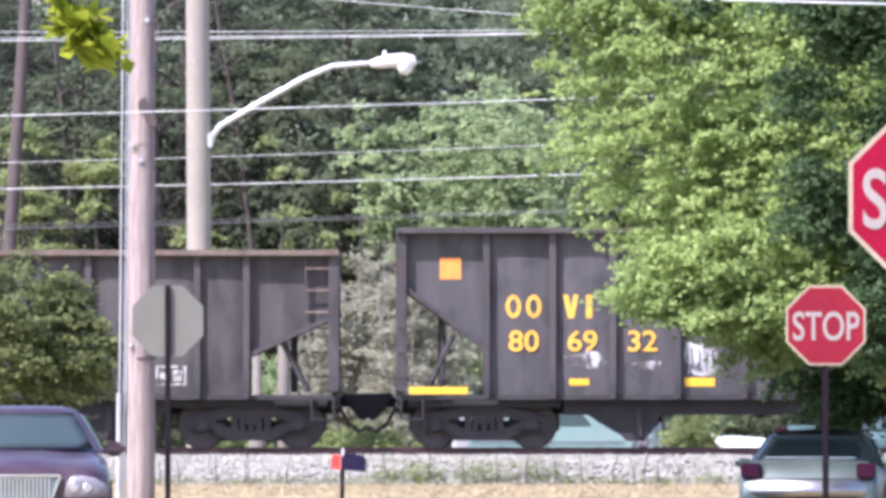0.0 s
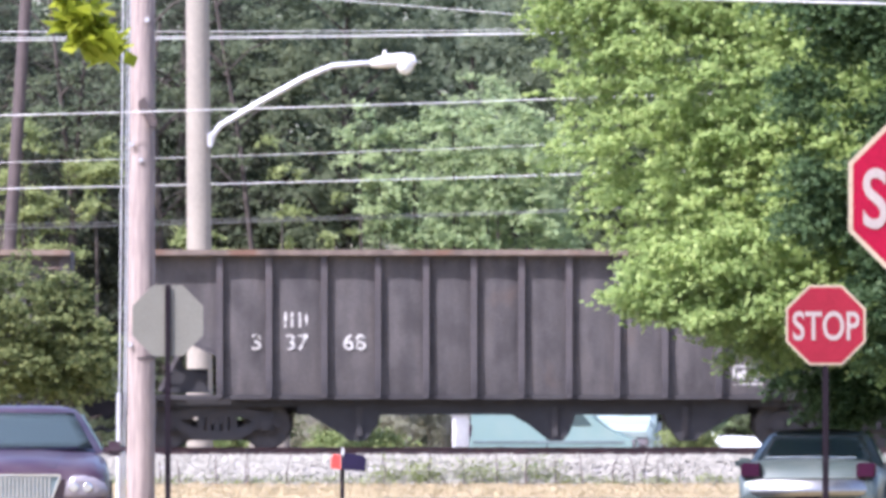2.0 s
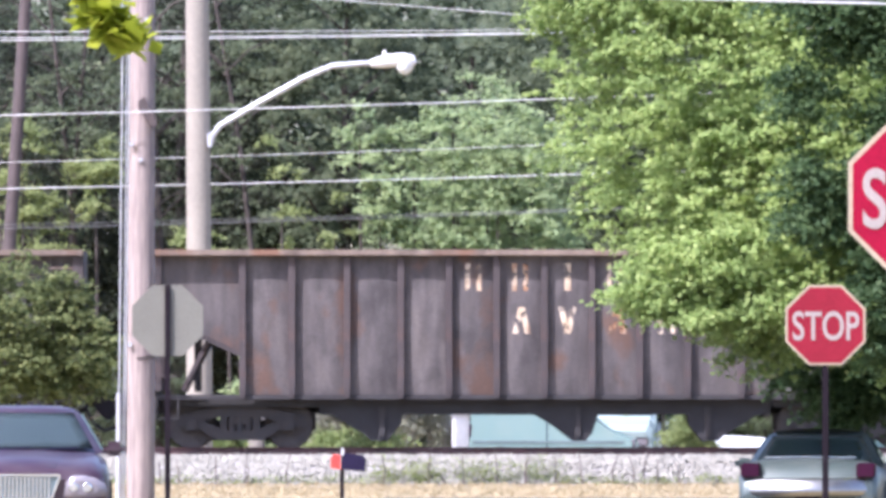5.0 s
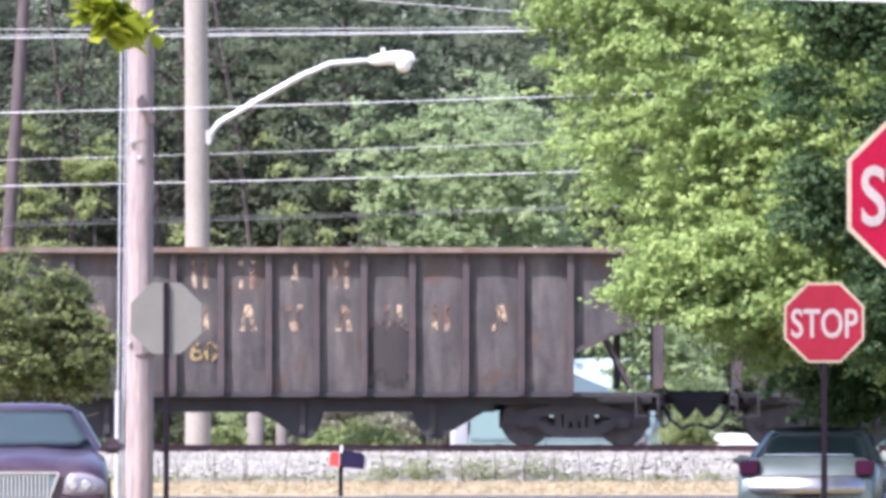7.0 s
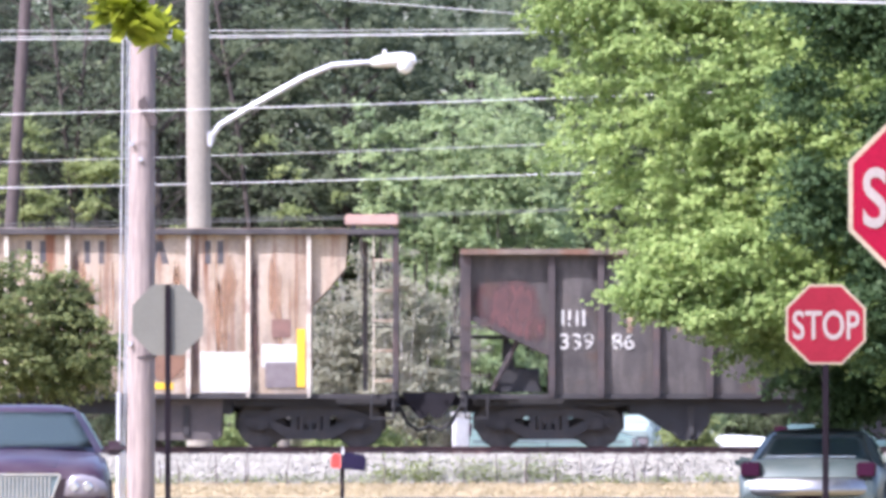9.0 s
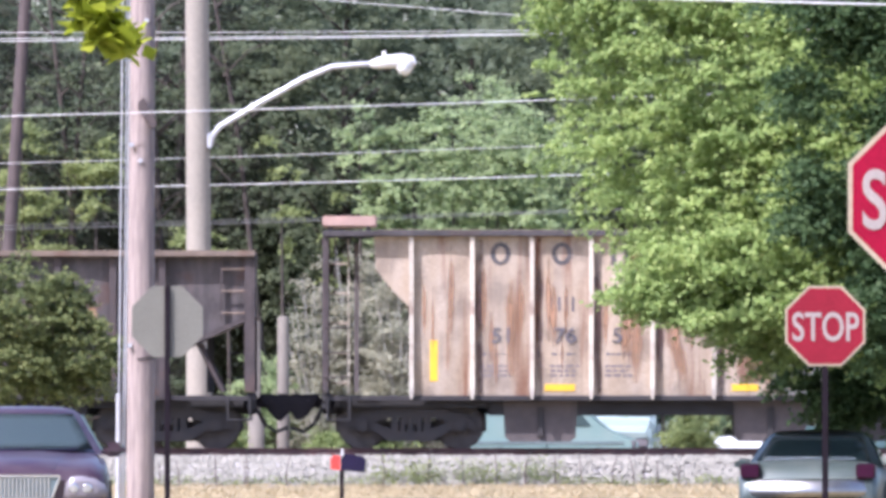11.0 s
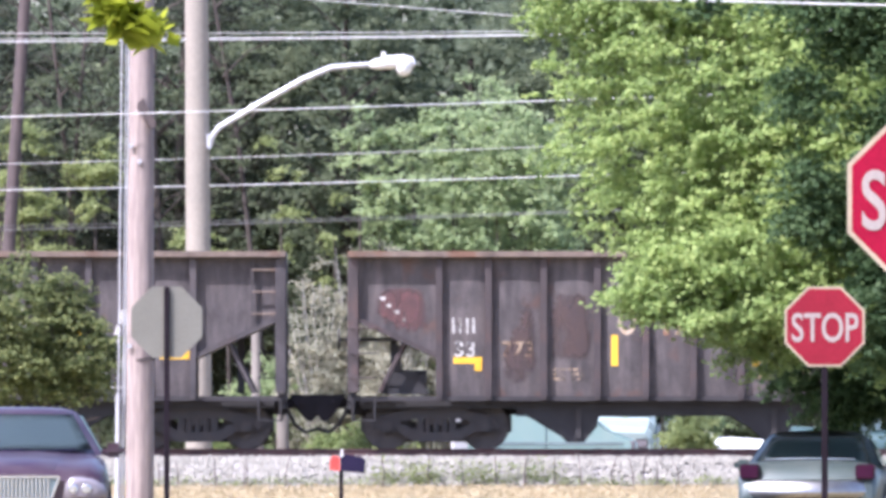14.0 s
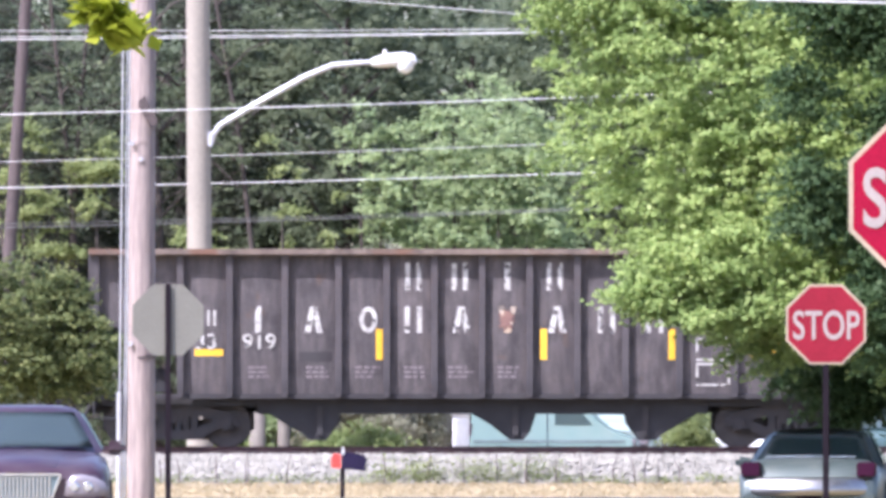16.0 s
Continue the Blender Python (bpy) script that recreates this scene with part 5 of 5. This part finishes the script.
def panel_van(label, paint, m):
    """A tall delivery van, its nose towards -y."""
    v = thing("van", label, "van", m, "parked cars")
    rings = []
    for y, w, zb, zt in ((-2.6, 0.86, 0.4, 0.95), (-2.5, 0.95, 0.32, 1.08), (-1.75, 1.0, 0.3, 1.22), (-1.05, 0.98, 0.3, 2.28), (-0.8, 0.98, 0.3, 2.38), (2.5, 0.98, 0.32, 2.4), (2.6, 0.95, 0.4, 2.34)):
        c = 0.14
        rings.append([(-w, y, zb), (w, y, zb), (w, y, zb + 0.5 * (zt - zb)), (w * 0.96, y, zt - c), (w * 0.84, y, zt), (0, y, zt + 0.02), (-w * 0.84, y, zt), (-w * 0.96, y, zt - c), (-w, y, zb + 0.5 * (zt - zb))])
    part("body", loft(bmesh.new(), rings), paint, v)
    bm = bmesh.new()
    a = [bm.verts.new(p) for p in ((-0.86, -1.73, 1.3), (0.86, -1.73, 1.3), (0.8, -1.17, 2.1), (-0.8, -1.17, 2.1))]
    b = [bm.verts.new(q.co + Vector((0, 0.02, -0.012))) for q in a]
    bm.faces.new(a)
    bm.faces.new(b[::-1])
    for i in range(4):
        bm.faces.new((a[i], b[i], b[(i + 1) % 4], a[(i + 1) % 4]))
    part("windscreen", bm, M_SCREEN, v, "dusty glass tinted for reflected sky")
    part("bumper", boxed(-0.9, 0.9, -2.7, -2.55, 0.34, 0.56, 0.04), M_CHROME, v)
    part("grille", boxed(-0.45, 0.45, -2.63, -2.56, 0.62, 0.86, 0.01), M_GRILLE, v)
    for sx in (-1, 1):
        part("headlamp", boxed(sx * 0.52, sx * 0.8, -2.63, -2.52, 0.64, 0.84, 0.03), M_HEADLAMP, v)
        part("door_mirror", boxed(sx * 1.0, sx * 1.18, -1.5, -1.4, 1.35, 1.65, 0.03), M_BOXDARK, v)
        for wy in (-1.7, 1.6):
            w = part("wheel", rod(bmesh.new(), (sx * 0.76, wy, 0.34), (sx * 0.98, wy, 0.34), 0.34, 0.34, 24), M_TYRE, v)
            part("rim", rod(bmesh.new(), (sx * 0.96, wy, 0.34), (sx * 0.99, wy, 0.34), 0.2, 0.2, 16), M_CHROME, w)


def build_cars():
    sedan("sedan", "dark purple sedan with chrome grille parked facing out", P_PURPLE, pose(-4.75, 162.5, 0, 0, 0, 3), 1.49, 5.3, 0.98)
    sedan("sedan", "dark grey sedan with red tail lamps parked by the street", P_SILVER, pose(4.54, 174.65, -0.075, 0, 0, 175), 1.28, 4.7, 0.865, rear=M_BUMPER)
    van("pale teal van parked beyond the railway", P_TEAL, pose(2.2, 292, 0, 0, 0, -4))
    panel_van("tall pale van parked nose-on beyond the railway", P_PALE, pose(3.38, 297, 0))
    sedan("sedan", "white car parked beyond the railway", P_WHITE, pose(5.0, 297, -0.03, 0, 0, 95), 1.35, 4.6, 0.88)
    sedan("sedan", "dark teal car parked at the wood's edge", P_DEEPTEAL, pose(9.2, 296, 0, 0, 0, 88), 1.5, 4.9, 0.9)


# ---- plants ----
def limbs(bm, base, top, r, rng, spread, n):
    """Trunk and main limbs from base to top."""
    base, top = Vector(base), Vector(top)
    ts = [i / 5 for i in range(6)]
    pts = [base.lerp(top, t) + Vector((rng.normal() * 0.06, rng.normal() * 0.06, 0)) * (t > 0) for t in ts]
    tube(bm, pts, [r * (1 - 0.75 * t) for t in ts], 10)
    for i in range(n):
        t = rng.uniform(0.3, 0.95)
        p = base.lerp(top, t)
        a = rng.uniform(0, 6.28)
        out = Vector((math.cos(a), math.sin(a), rng.uniform(0.3, 0.9))) * spread * rng.uniform(0.6, 1.0)
        q = [p, p + out * 0.35 + Vector((0, 0, 0.1)), p + out * 0.7 + Vector((0, 0, 0.1)), p + out]
        rr = r * (1 - 0.75 * t) * 0.55
        tube(bm, q, [rr, rr * 0.75, rr * 0.5, rr * 0.2], 6)


def tree(name, label, x, y, top, r, blobs, clumps, leaves, radius, size, material, seed, n_limbs=14, spread=2.0, tilt=0.9, **kw):
    rng = np.random.default_rng(seed)
    t = thing(name, label, "tree", pose(x, y, 0))
    bm = bmesh.new()
    limbs(bm, (0, 0, -0.1), (0.2, 0, top), r, rng, spread, n_limbs)
    part("trunk", bm, M_BARK, t, smooth=True)
    part("crown", leaf_mesh("crown", crown_places(rng, blobs, clumps, leaves, radius, **kw), size, material, rng, tilt), None, t)
    return t


def build_plants():
    # street maple in front of the wires
    tree("maple_tree", "bright green leafy maple tree overhanging the street", 5.7, 175.5, 7.3, 0.2,
         [(-0.8, 0, 5.6, 3.45, 3.0, 3.0), (-2.9, 0, 6.7, 1.65, 1.3, 1.0), (-0.8, -0.6, 4.2, 2.75, 2.4, 1.8), (-2.45, -0.8, 3.2, 0.85, 1.0, 0.6), (-0.9, -0.5, 2.95, 1.4, 1.6, 0.85), (-3.5, -2.0, 2.77, 0.42, 0.45, 0.1), (-3.3, -2.2, 2.84, 0.55, 0.45, 0.14), (-3.0, -2.2, 2.72, 0.5, 0.45, 0.14), (-2.95, -2.2, 3.05, 0.6, 0.5, 0.35), (-2.7, -2.3, 2.75, 0.6, 0.45, 0.25), (-2.5, -2.4, 2.9, 0.75, 0.6, 0.36), (-1.85, -2.5, 2.56, 0.6, 0.6, 0.3), (-3.0, -2.4, 2.72, 0.45, 0.4, 0.12), (-2.5, -2.6, 2.58, 0.45, 0.4, 0.14), (-2.2, -2.6, 3.3, 0.8, 0.6, 0.4), (-1.3, -2.8, 2.7, 0.7, 0.6, 0.35), (-0.2, 0.5, 2.85, 1.4, 1.6, 0.95), (-1.9, -0.5, 2.75, 0.7, 0.8, 0.35), (-2.1, -1.0, 2.3, 0.34, 0.4, 0.3), (-1.75, -0.8, 2.3, 0.4, 0.4, 0.4)],
         6400, 46, 0.18, 0.078, L_MAPLE, 11, 22, 2.6, hollow=0.5)
    # its dark leaf colour stands in for shade on the maple's right side
    tree("dark_tree", "tree of darkened leaves standing in for the maple's shaded right side", 5.55, 170.5, 6.2, 0.12,
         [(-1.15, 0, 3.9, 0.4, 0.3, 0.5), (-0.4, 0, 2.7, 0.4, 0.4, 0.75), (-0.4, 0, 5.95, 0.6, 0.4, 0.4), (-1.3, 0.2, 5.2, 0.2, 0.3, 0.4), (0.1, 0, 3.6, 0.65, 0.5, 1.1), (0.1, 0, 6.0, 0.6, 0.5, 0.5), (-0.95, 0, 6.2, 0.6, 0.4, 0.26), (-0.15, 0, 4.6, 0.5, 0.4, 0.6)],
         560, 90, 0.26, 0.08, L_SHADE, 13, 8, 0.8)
    # leaf colour darkened for the shade under the maple's crown
    tree("dark_tree", "small tree with leaves darkened for the shade beneath the maple", 6.3, 179.2, 2.3, 0.07,
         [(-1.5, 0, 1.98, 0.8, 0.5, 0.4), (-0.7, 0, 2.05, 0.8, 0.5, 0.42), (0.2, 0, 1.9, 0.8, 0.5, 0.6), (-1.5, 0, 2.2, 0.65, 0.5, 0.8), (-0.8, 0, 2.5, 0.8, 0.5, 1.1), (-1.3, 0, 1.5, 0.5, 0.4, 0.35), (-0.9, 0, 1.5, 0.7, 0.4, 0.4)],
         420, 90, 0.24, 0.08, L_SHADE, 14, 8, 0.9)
    tree("bushy_tree", "olive green bushy small tree beside the parked car", -5.15, 186, 2.65, 0.08,
         [(-0.3, 0, 2.66, 0.95, 0.8, 0.74), (0.5, 0, 2.2, 0.55, 0.6, 0.55), (-0.6, 0, 2.05, 1.2, 0.8, 0.55), (0.28, 0, 2.85, 0.38, 0.5, 0.42), (-1.0, 0, 2.75, 0.6, 0.6, 0.65), (0.3, 0.1, 1.8, 0.65, 0.6, 0.3)],
         1350, 36, 0.115, 0.06, L_BUSH, 12, 12, 0.8, hollow=0.4)
    # wood beyond the railway
    k = 0
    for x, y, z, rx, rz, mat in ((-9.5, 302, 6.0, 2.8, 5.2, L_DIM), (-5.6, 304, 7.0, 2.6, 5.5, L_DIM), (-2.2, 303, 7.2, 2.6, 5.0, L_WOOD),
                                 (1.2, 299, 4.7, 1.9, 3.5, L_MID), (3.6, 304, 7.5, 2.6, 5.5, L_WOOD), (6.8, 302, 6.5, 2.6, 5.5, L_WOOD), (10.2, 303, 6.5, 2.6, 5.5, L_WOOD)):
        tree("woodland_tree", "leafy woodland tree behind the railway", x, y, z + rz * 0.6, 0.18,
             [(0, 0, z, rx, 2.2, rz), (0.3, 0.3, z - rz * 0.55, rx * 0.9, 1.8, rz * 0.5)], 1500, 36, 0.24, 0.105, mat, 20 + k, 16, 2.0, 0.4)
        k += 1
    # back row, its leaves paled in colour for haze
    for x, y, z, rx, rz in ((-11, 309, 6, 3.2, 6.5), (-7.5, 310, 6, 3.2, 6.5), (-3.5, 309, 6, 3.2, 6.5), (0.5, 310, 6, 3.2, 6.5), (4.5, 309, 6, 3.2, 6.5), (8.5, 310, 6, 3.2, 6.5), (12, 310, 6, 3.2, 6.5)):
        tree("woodland_tree", "dense woodland tree with haze-paled leaves behind the railway", x, y, z + 3, 0.2,
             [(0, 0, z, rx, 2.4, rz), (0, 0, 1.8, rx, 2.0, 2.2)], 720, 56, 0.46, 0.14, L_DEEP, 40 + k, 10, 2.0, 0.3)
        k += 1
    for x, lean, r, zt in ((-8.3, 1.6, 0.09, 9.0), (-7.2, 0.9, 0.07, 10.0), (-6.6, -0.8, 0.08, 9.5), (-3.4, 1.4, 0.07, 10.5), (-5.6, 0.5, 0.09, 10.0), (-7.9, -0.7, 0.06, 10.5)):
        t = thing("slender_tree", "slender bare dark trunk at the wood's edge", "tree", pose(x, 297.5, 0))
        rng = np.random.default_rng(int(200 + x * 10))
        bm = tube(bmesh.new(), [(0, 0, -0.1), (-lean * 0.3, 0, zt * 0.35), (-lean * 0.55, 0, zt * 0.65), (-lean, 0, zt)], [r, r * 0.85, r * 0.7, r * 0.4], 8)
        for i in range(7):
            z = zt * rng.uniform(0.45, 0.95)
            sx = rng.choice((-1, 1))
            x1 = -lean * z / zt
            tube(bm, [(x1, 0, z), (x1 + sx * 0.5, -0.1, z + 0.5), (x1 + sx * 1.1, -0.2, z + 0.8)], [r * 0.4, r * 0.25, r * 0.1], 5)
        part("trunk", bm, M_BARK, t, smooth=True)
        pl = crown_places(rng, [(-lean * 0.8, -0.2, zt * 0.75, 1.3, 0.6, zt * 0.22)], 26, 40, 0.28, hollow=0.1)
        part("crown", leaf_mesh("crown", pl, 0.12, L_WOOD, rng), None, t)
    for i, (x, z, rx, rz, m) in enumerate(((-7.1, 6.3, 0.75, 0.9, 26), (-8.6, 6.8, 0.6, 0.7, 16), (-1.15, 5.5, 0.7, 0.6, 24), (-0.35, 4.9, 0.9, 0.5, 26), (-7.9, 4.6, 0.6, 0.5, 14), (0.9, 5.9, 0.8, 0.7, 24), (-5.0, 5.0, 0.7, 0.6, 5), (-3.3, 5.7, 0.6, 1.5, 6), (-2.2, 5.0, 0.7, 0.9, 8), (0.3, 5.4, 0.9, 1.5, 34), (1.8, 5.9, 0.9, 1.8, 40), (-1.7, 6.9, 0.6, 1.0, 12), (-4.4, 4.4, 0.5, 0.6, 8), (-1.3, 6.3, 0.6, 0.9, 12), (-0.6, 6.4, 0.8, 1.1, 22), (0.2, 7.2, 0.7, 0.8, 18), (1.1, 6.7, 0.9, 1.2, 30), (1.7, 5.0, 0.9, 0.8, 30), (0.5, 4.6, 0.8, 0.6, 24), (-8.4, 5.5, 0.8, 0.8, 20))):
        rng = np.random.default_rng(300 + i)
        t = thing("slender_tree", "slender sapling with sunlit yellow-green leaves", "tree", pose(x, 296.2, 0))
        part("trunk", tube(bmesh.new(), [(0.1, 0, -0.1), (0.04, 0, z * 0.5), (0, 0, z)], [0.05, 0.04, 0.015], 8), M_BARK, t, smooth=True)
        part("crown", leaf_mesh("crown", crown_places(rng, [(0, 0, z, rx, 0.4, rz)], m, 70, 0.24, hollow=0.1), 0.10, L_MID if x > -2 else L_SPRAY, rng), None, t)
    # a low sapling before the tall van
    rng = np.random.default_rng(330)
    t = thing("slender_tree", "low sapling with light green leaves by the van", "tree", pose(4.45, 293.2, 0))
    part("trunk", tube(bmesh.new(), [(0.05, 0, -0.1), (0, 0, 1.2), (-0.05, 0, 2.4)], [0.05, 0.04, 0.015], 8), M_BARK, t, smooth=True)
    part("crown", leaf_mesh("crown", crown_places(rng, [(0.05, 0, 2.2, 0.75, 0.5, 0.55), (-0.1, 0, 2.75, 0.6, 0.4, 0.4), (-0.75, 0, 2.85, 0.5, 0.4, 0.5), (-0.6, -0.1, 1.95, 0.4, 0.3, 0.55)], 190, 60, 0.2, hollow=0.1), 0.09, L_MID, rng), None, t)
    # far leaves, in the same haze-paled colour
    rng = np.random.default_rng(77)
    n = 90000
    pl = np.stack((rng.uniform(-22, 22, n), rng.uniform(318, 324, n), rng.uniform(0, 15, n)), 1)
    tagged(new("far_wood", leaf_mesh("far_wood", pl, 0.45, L_DEEP, rng)), "green wood with haze-paled leaves filling the distance", "woodland", kind="stuff")
    # scrub along the far side of the track
    rng = np.random.default_rng(78)
    pale, green, dark = "pale dry olive shrub with bare twigs", "light green shrub behind the railway", "dark green shrub behind the railway"
    for x, y, w, h, mat, lab in ((-2.45, 293, 0.75, 2.15, L_PALE, pale), (-1.6, 293.5, 0.85, 2.35, L_PALE, pale), (-0.75, 292.6, 0.75, 2.25, L_PALE, pale), (0.0, 293, 0.75, 2.1, L_PALE, pale),
                                 (0.8, 295, 1.0, 1.8, L_MID, green), (1.5, 296, 1.0, 2.1, L_MID, green), (4.9, 297, 0.9, 1.9, L_MID, green),
                                 (-3.5, 294, 0.9, 1.2, L_MID, green), (-2.2, 289, 0.4, 0.5, L_WEED, green), (-4.35, 289, 0.22, 0.5, L_WEED, green), (-1.45, 288, 0.7, 0.5, L_WEED, green), (5.2, 301, 1.5, 1.5, L_MID, green), (4.95, 291, 0.35, 0.68, L_SPRAY, green),
                                 (-7.5, 291, 1.6, 1.4, L_WOOD, dark), (-5.9, 296, 1.0, 1.8, L_WOOD, dark), (8.0, 300, 1.8, 1.6, L_WOOD, dark)):
        s = thing("shrub", lab, "shrub", pose(x, y, 0))
        bm = bmesh.new()
        for i in range(30):
            a, q = rng.uniform(0, 6.28), rng.uniform(0.3, 1)
            tip = Vector((math.cos(a) * w * q * 1.15, math.sin(a) * w * q, 2 * h * rng.uniform(0.35, 1.02)))
            tube(bm, [(0, 0, 0), tip * 0.5 + Vector((0, 0, 0.2)), tip], [0.022, 0.012, 0.004], 5)
        part("branchwork", bm, M_DEADWOOD if lab == pale else M_BARK, s)
        part("foliage", leaf_mesh("foliage", crown_places(rng, [(0, 0, h, w, w * 0.8, h)], 170, 60, 0.26, hollow=0.2), 0.08, mat, rng), None, s)
    # weeds on the embankment's foot
    rng = np.random.default_rng(79)
    out = []
    for i in range(620):
        x, y = rng.uniform(-9, 9), TRACK_Y - 3.1 + rng.normal() * 0.12
        dense = 1.6 if -1.3 < x < 2.2 else 0.6
        hh = rng.uniform(0.1, 0.36) * dense
        m = int(18 * dense)
        p = rng.normal(size=(m, 3)) * (0.1, 0.06, 0)
        p[:, 2] = rng.uniform(0, hh, m)
        out.append(p + (x, y, 0.05))
    tagged(new("weeds", leaf_mesh("weeds", np.concatenate(out), 0.10, L_WEED, rng, 2.0, 0.2)), "thin green weeds along the embankment's foot", "weeds", kind="stuff")
    n = 26000
    pl = np.stack((rng.uniform(-11, 11, n), rng.uniform(231, TRACK_Y - 3.2, n), rng.uniform(0.01, 0.09, n)), 1)
    tagged(new("dry_grass", leaf_mesh("dry_grass", pl, 0.14, L_STRAW, rng, 2.0, 0.12)), "dry straw-coloured grass before the embankment", "grass", kind="stuff")
    bm = bmesh.new()
    for i in range(26):
        x = rng.uniform(-8, 8)
        y = TRACK_Y - 3.3
        tube(bm, [(x, y, 0), (x + rng.normal() * 0.02, y, 0.3), (x + rng.normal() * 0.05, y, rng.uniform(0.45, 0.75))], [0.014, 0.012, 0.007], 5)
    tagged(part("weed_stalks", bm, M_DARKPOLE), "dry dark weed stalks before the embankment", "weeds", kind="stuff")


# ---- the tree above the street, whose twig tips swing into view ----
TWIG = []


def build_overhang():
    rng = np.random.default_rng(91)
    t = thing("street_tree", "street tree whose leafy twigs hang into view", "tree", pose(-3.6, 57, 0))
    bm = tube(bmesh.new(), [(0, 0, -0.1), (0.05, 0, 2), (0.3, 0, 3.6), (0.5, 0, 5)], [0.2, 0.17, 0.14, 0.09], 12)
    tube(bm, [(0.3, 0, 3.5), (1.2, 0.0, 3.9), (2.6, 0, 4.1), (4.0, 0, 3.9), (4.9, 0, 3.7)], [0.1, 0.08, 0.06, 0.04, 0.02], 8)
    part("trunk", bm, M_BARK, t, smooth=True)
    part("crown", leaf_mesh("crown", crown_places(rng, [(0.9, 2.2, 5.2, 2.3, 1.2, 1.1)], 120, 40, 0.3), 0.12, L_TWIG, rng), None, t)

    def twig(n, shape):
        bm = tube(bmesh.new(), shape, [0.004, 0.006, 0.008, 0.012], 6)
        return bm
    # its tip is the origin; the stem runs up and to the left
    stem = [(-0.03, 0, 0.02), (-0.12, 0, 0.08), (-0.26, 0, 0.22), (-0.4, 0, 0.95)]
    ob = part("twig", twig(4, stem), M_BARK, t, "swinging twig with bright leaves")
    pl = np.concatenate((rng.normal(size=(150, 3)) * (0.045, 0.04, 0.034) + (-0.085, 0, 0.03),
                         rng.normal(size=(100, 3)) * (0.045, 0.05, 0.04) + (-0.18, 0, 0.10), rng.normal(size=(70, 3)) * (0.05, 0.05, 0.05) + (-0.25, 0, 0.2)))
    part("leaves", leaf_mesh("leaves", pl[::2], 0.13, L_TWIG, rng, 0.7, 0.6), None, ob)
    TWIG.append(ob)
    ob = part("twig", tube(bmesh.new(), [(0, 0, 0.0), (0.02, 0, 0.1), (0.05, 0, 0.4), (0.0, 0, 0.75)], [0.004, 0.006, 0.008, 0.01], 6), M_BARK, t, "swinging twig with dark leaves")
    pl = np.concatenate((rng.normal(size=(80, 3)) * (0.05, 0.03, 0.02) + (0, 0, 0.03), rng.normal(size=(110, 3)) * (0.09, 0.05, 0.04) + (0, 0, 0.14)))
    part("leaves", leaf_mesh("leaves", pl, 0.06, L_SHADE, rng, 1.0, 0.45), None, ob)
    TWIG.append(ob)


# ---- what moves ----
def way(t):
    """How far the train has gone after t seconds."""
    return 5.258 * t + 0.0041 * t * t


# where the near twig's tip hangs: seconds, metres to the right, height
SWING = ((0, -1.273, 2.882), (0.2, -1.302, 2.853), (0.5, -1.329, 2.882), (0.7, -1.353, 2.86), (1.0, -1.362, 2.86), (1.2, -1.32, 2.853),
         (1.5, -1.267, 2.904), (2.0, -1.262, 2.904), (2.2, -1.273, 2.904), (2.5, -1.142, 2.982), (2.8, -1.06, 3.016), (3.0, -1.007, 3.06),
         (3.2, -0.962, 3.071), (3.5, -0.998, 3.038), (4.0, -1.151, 2.916), (4.6, -1.3, 2.88), (5.2, -1.12, 2.97), (5.9, -1.2, 2.93), (6.5, -1.1, 2.96), (7.0, -1.156, 2.96),
         (7.2, -1.124, 2.993), (7.5, -1.007, 3.053), (8.0, -0.993, 3.071), (8.5, -1.118, 2.971), (9.0, -1.082, 2.987), (9.5, -1.056, 2.982),
         (10.0, -1.187, 2.916), (10.7, -1.28, 2.89), (11.3, -1.1, 2.97), (11.9, -1.18, 2.94), (12.5, -1.109, 2.993), (13.0, -1.244, 2.927), (13.5, -1.187, 2.949), (14.0, -1.096, 2.982), (14.5, -1.213, 2.927),
         (15.0, -1.253, 2.916), (15.5, -1.173, 2.96), (16.0, -1.173, 2.96))


def motions():
    times = [0.5 * i for i in range(33)]
    for car, x0 in CARS:
        walk(car, [(t, pose(x0 + way(t), TRACK_Y, RAIL_Z)) for t in times])
    spin = [0.1 * i for i in range(161)]
    for w, x in WHEELS:
        walk(w, [(t, Matrix.Translation((x, 0, 0.42)) @ Matrix.Rotation(way(t) / 0.42, 4, "Y")) for t in spin])
    walk(TWIG[0], [(t, pose(x + 3.6, 0, z, 0, -70 * (x + 1.17), 0)) for t, x, z in SWING])
    walk(TWIG[1], [(t, pose(4.62 + 0.15 * (x + 1.2), 0, 3.075 - (0.05 if t < 1.2 or t > 12 else -0.04), 0, 8 * math.sin(1.7 * t), 0)) for t, x, z in SWING])


build_ground()
build_poles()
build_wires()
build_signs()
build_cars()
build_cabinet()
build_plants()
build_overhang()
build_train()
build_track()
motions()
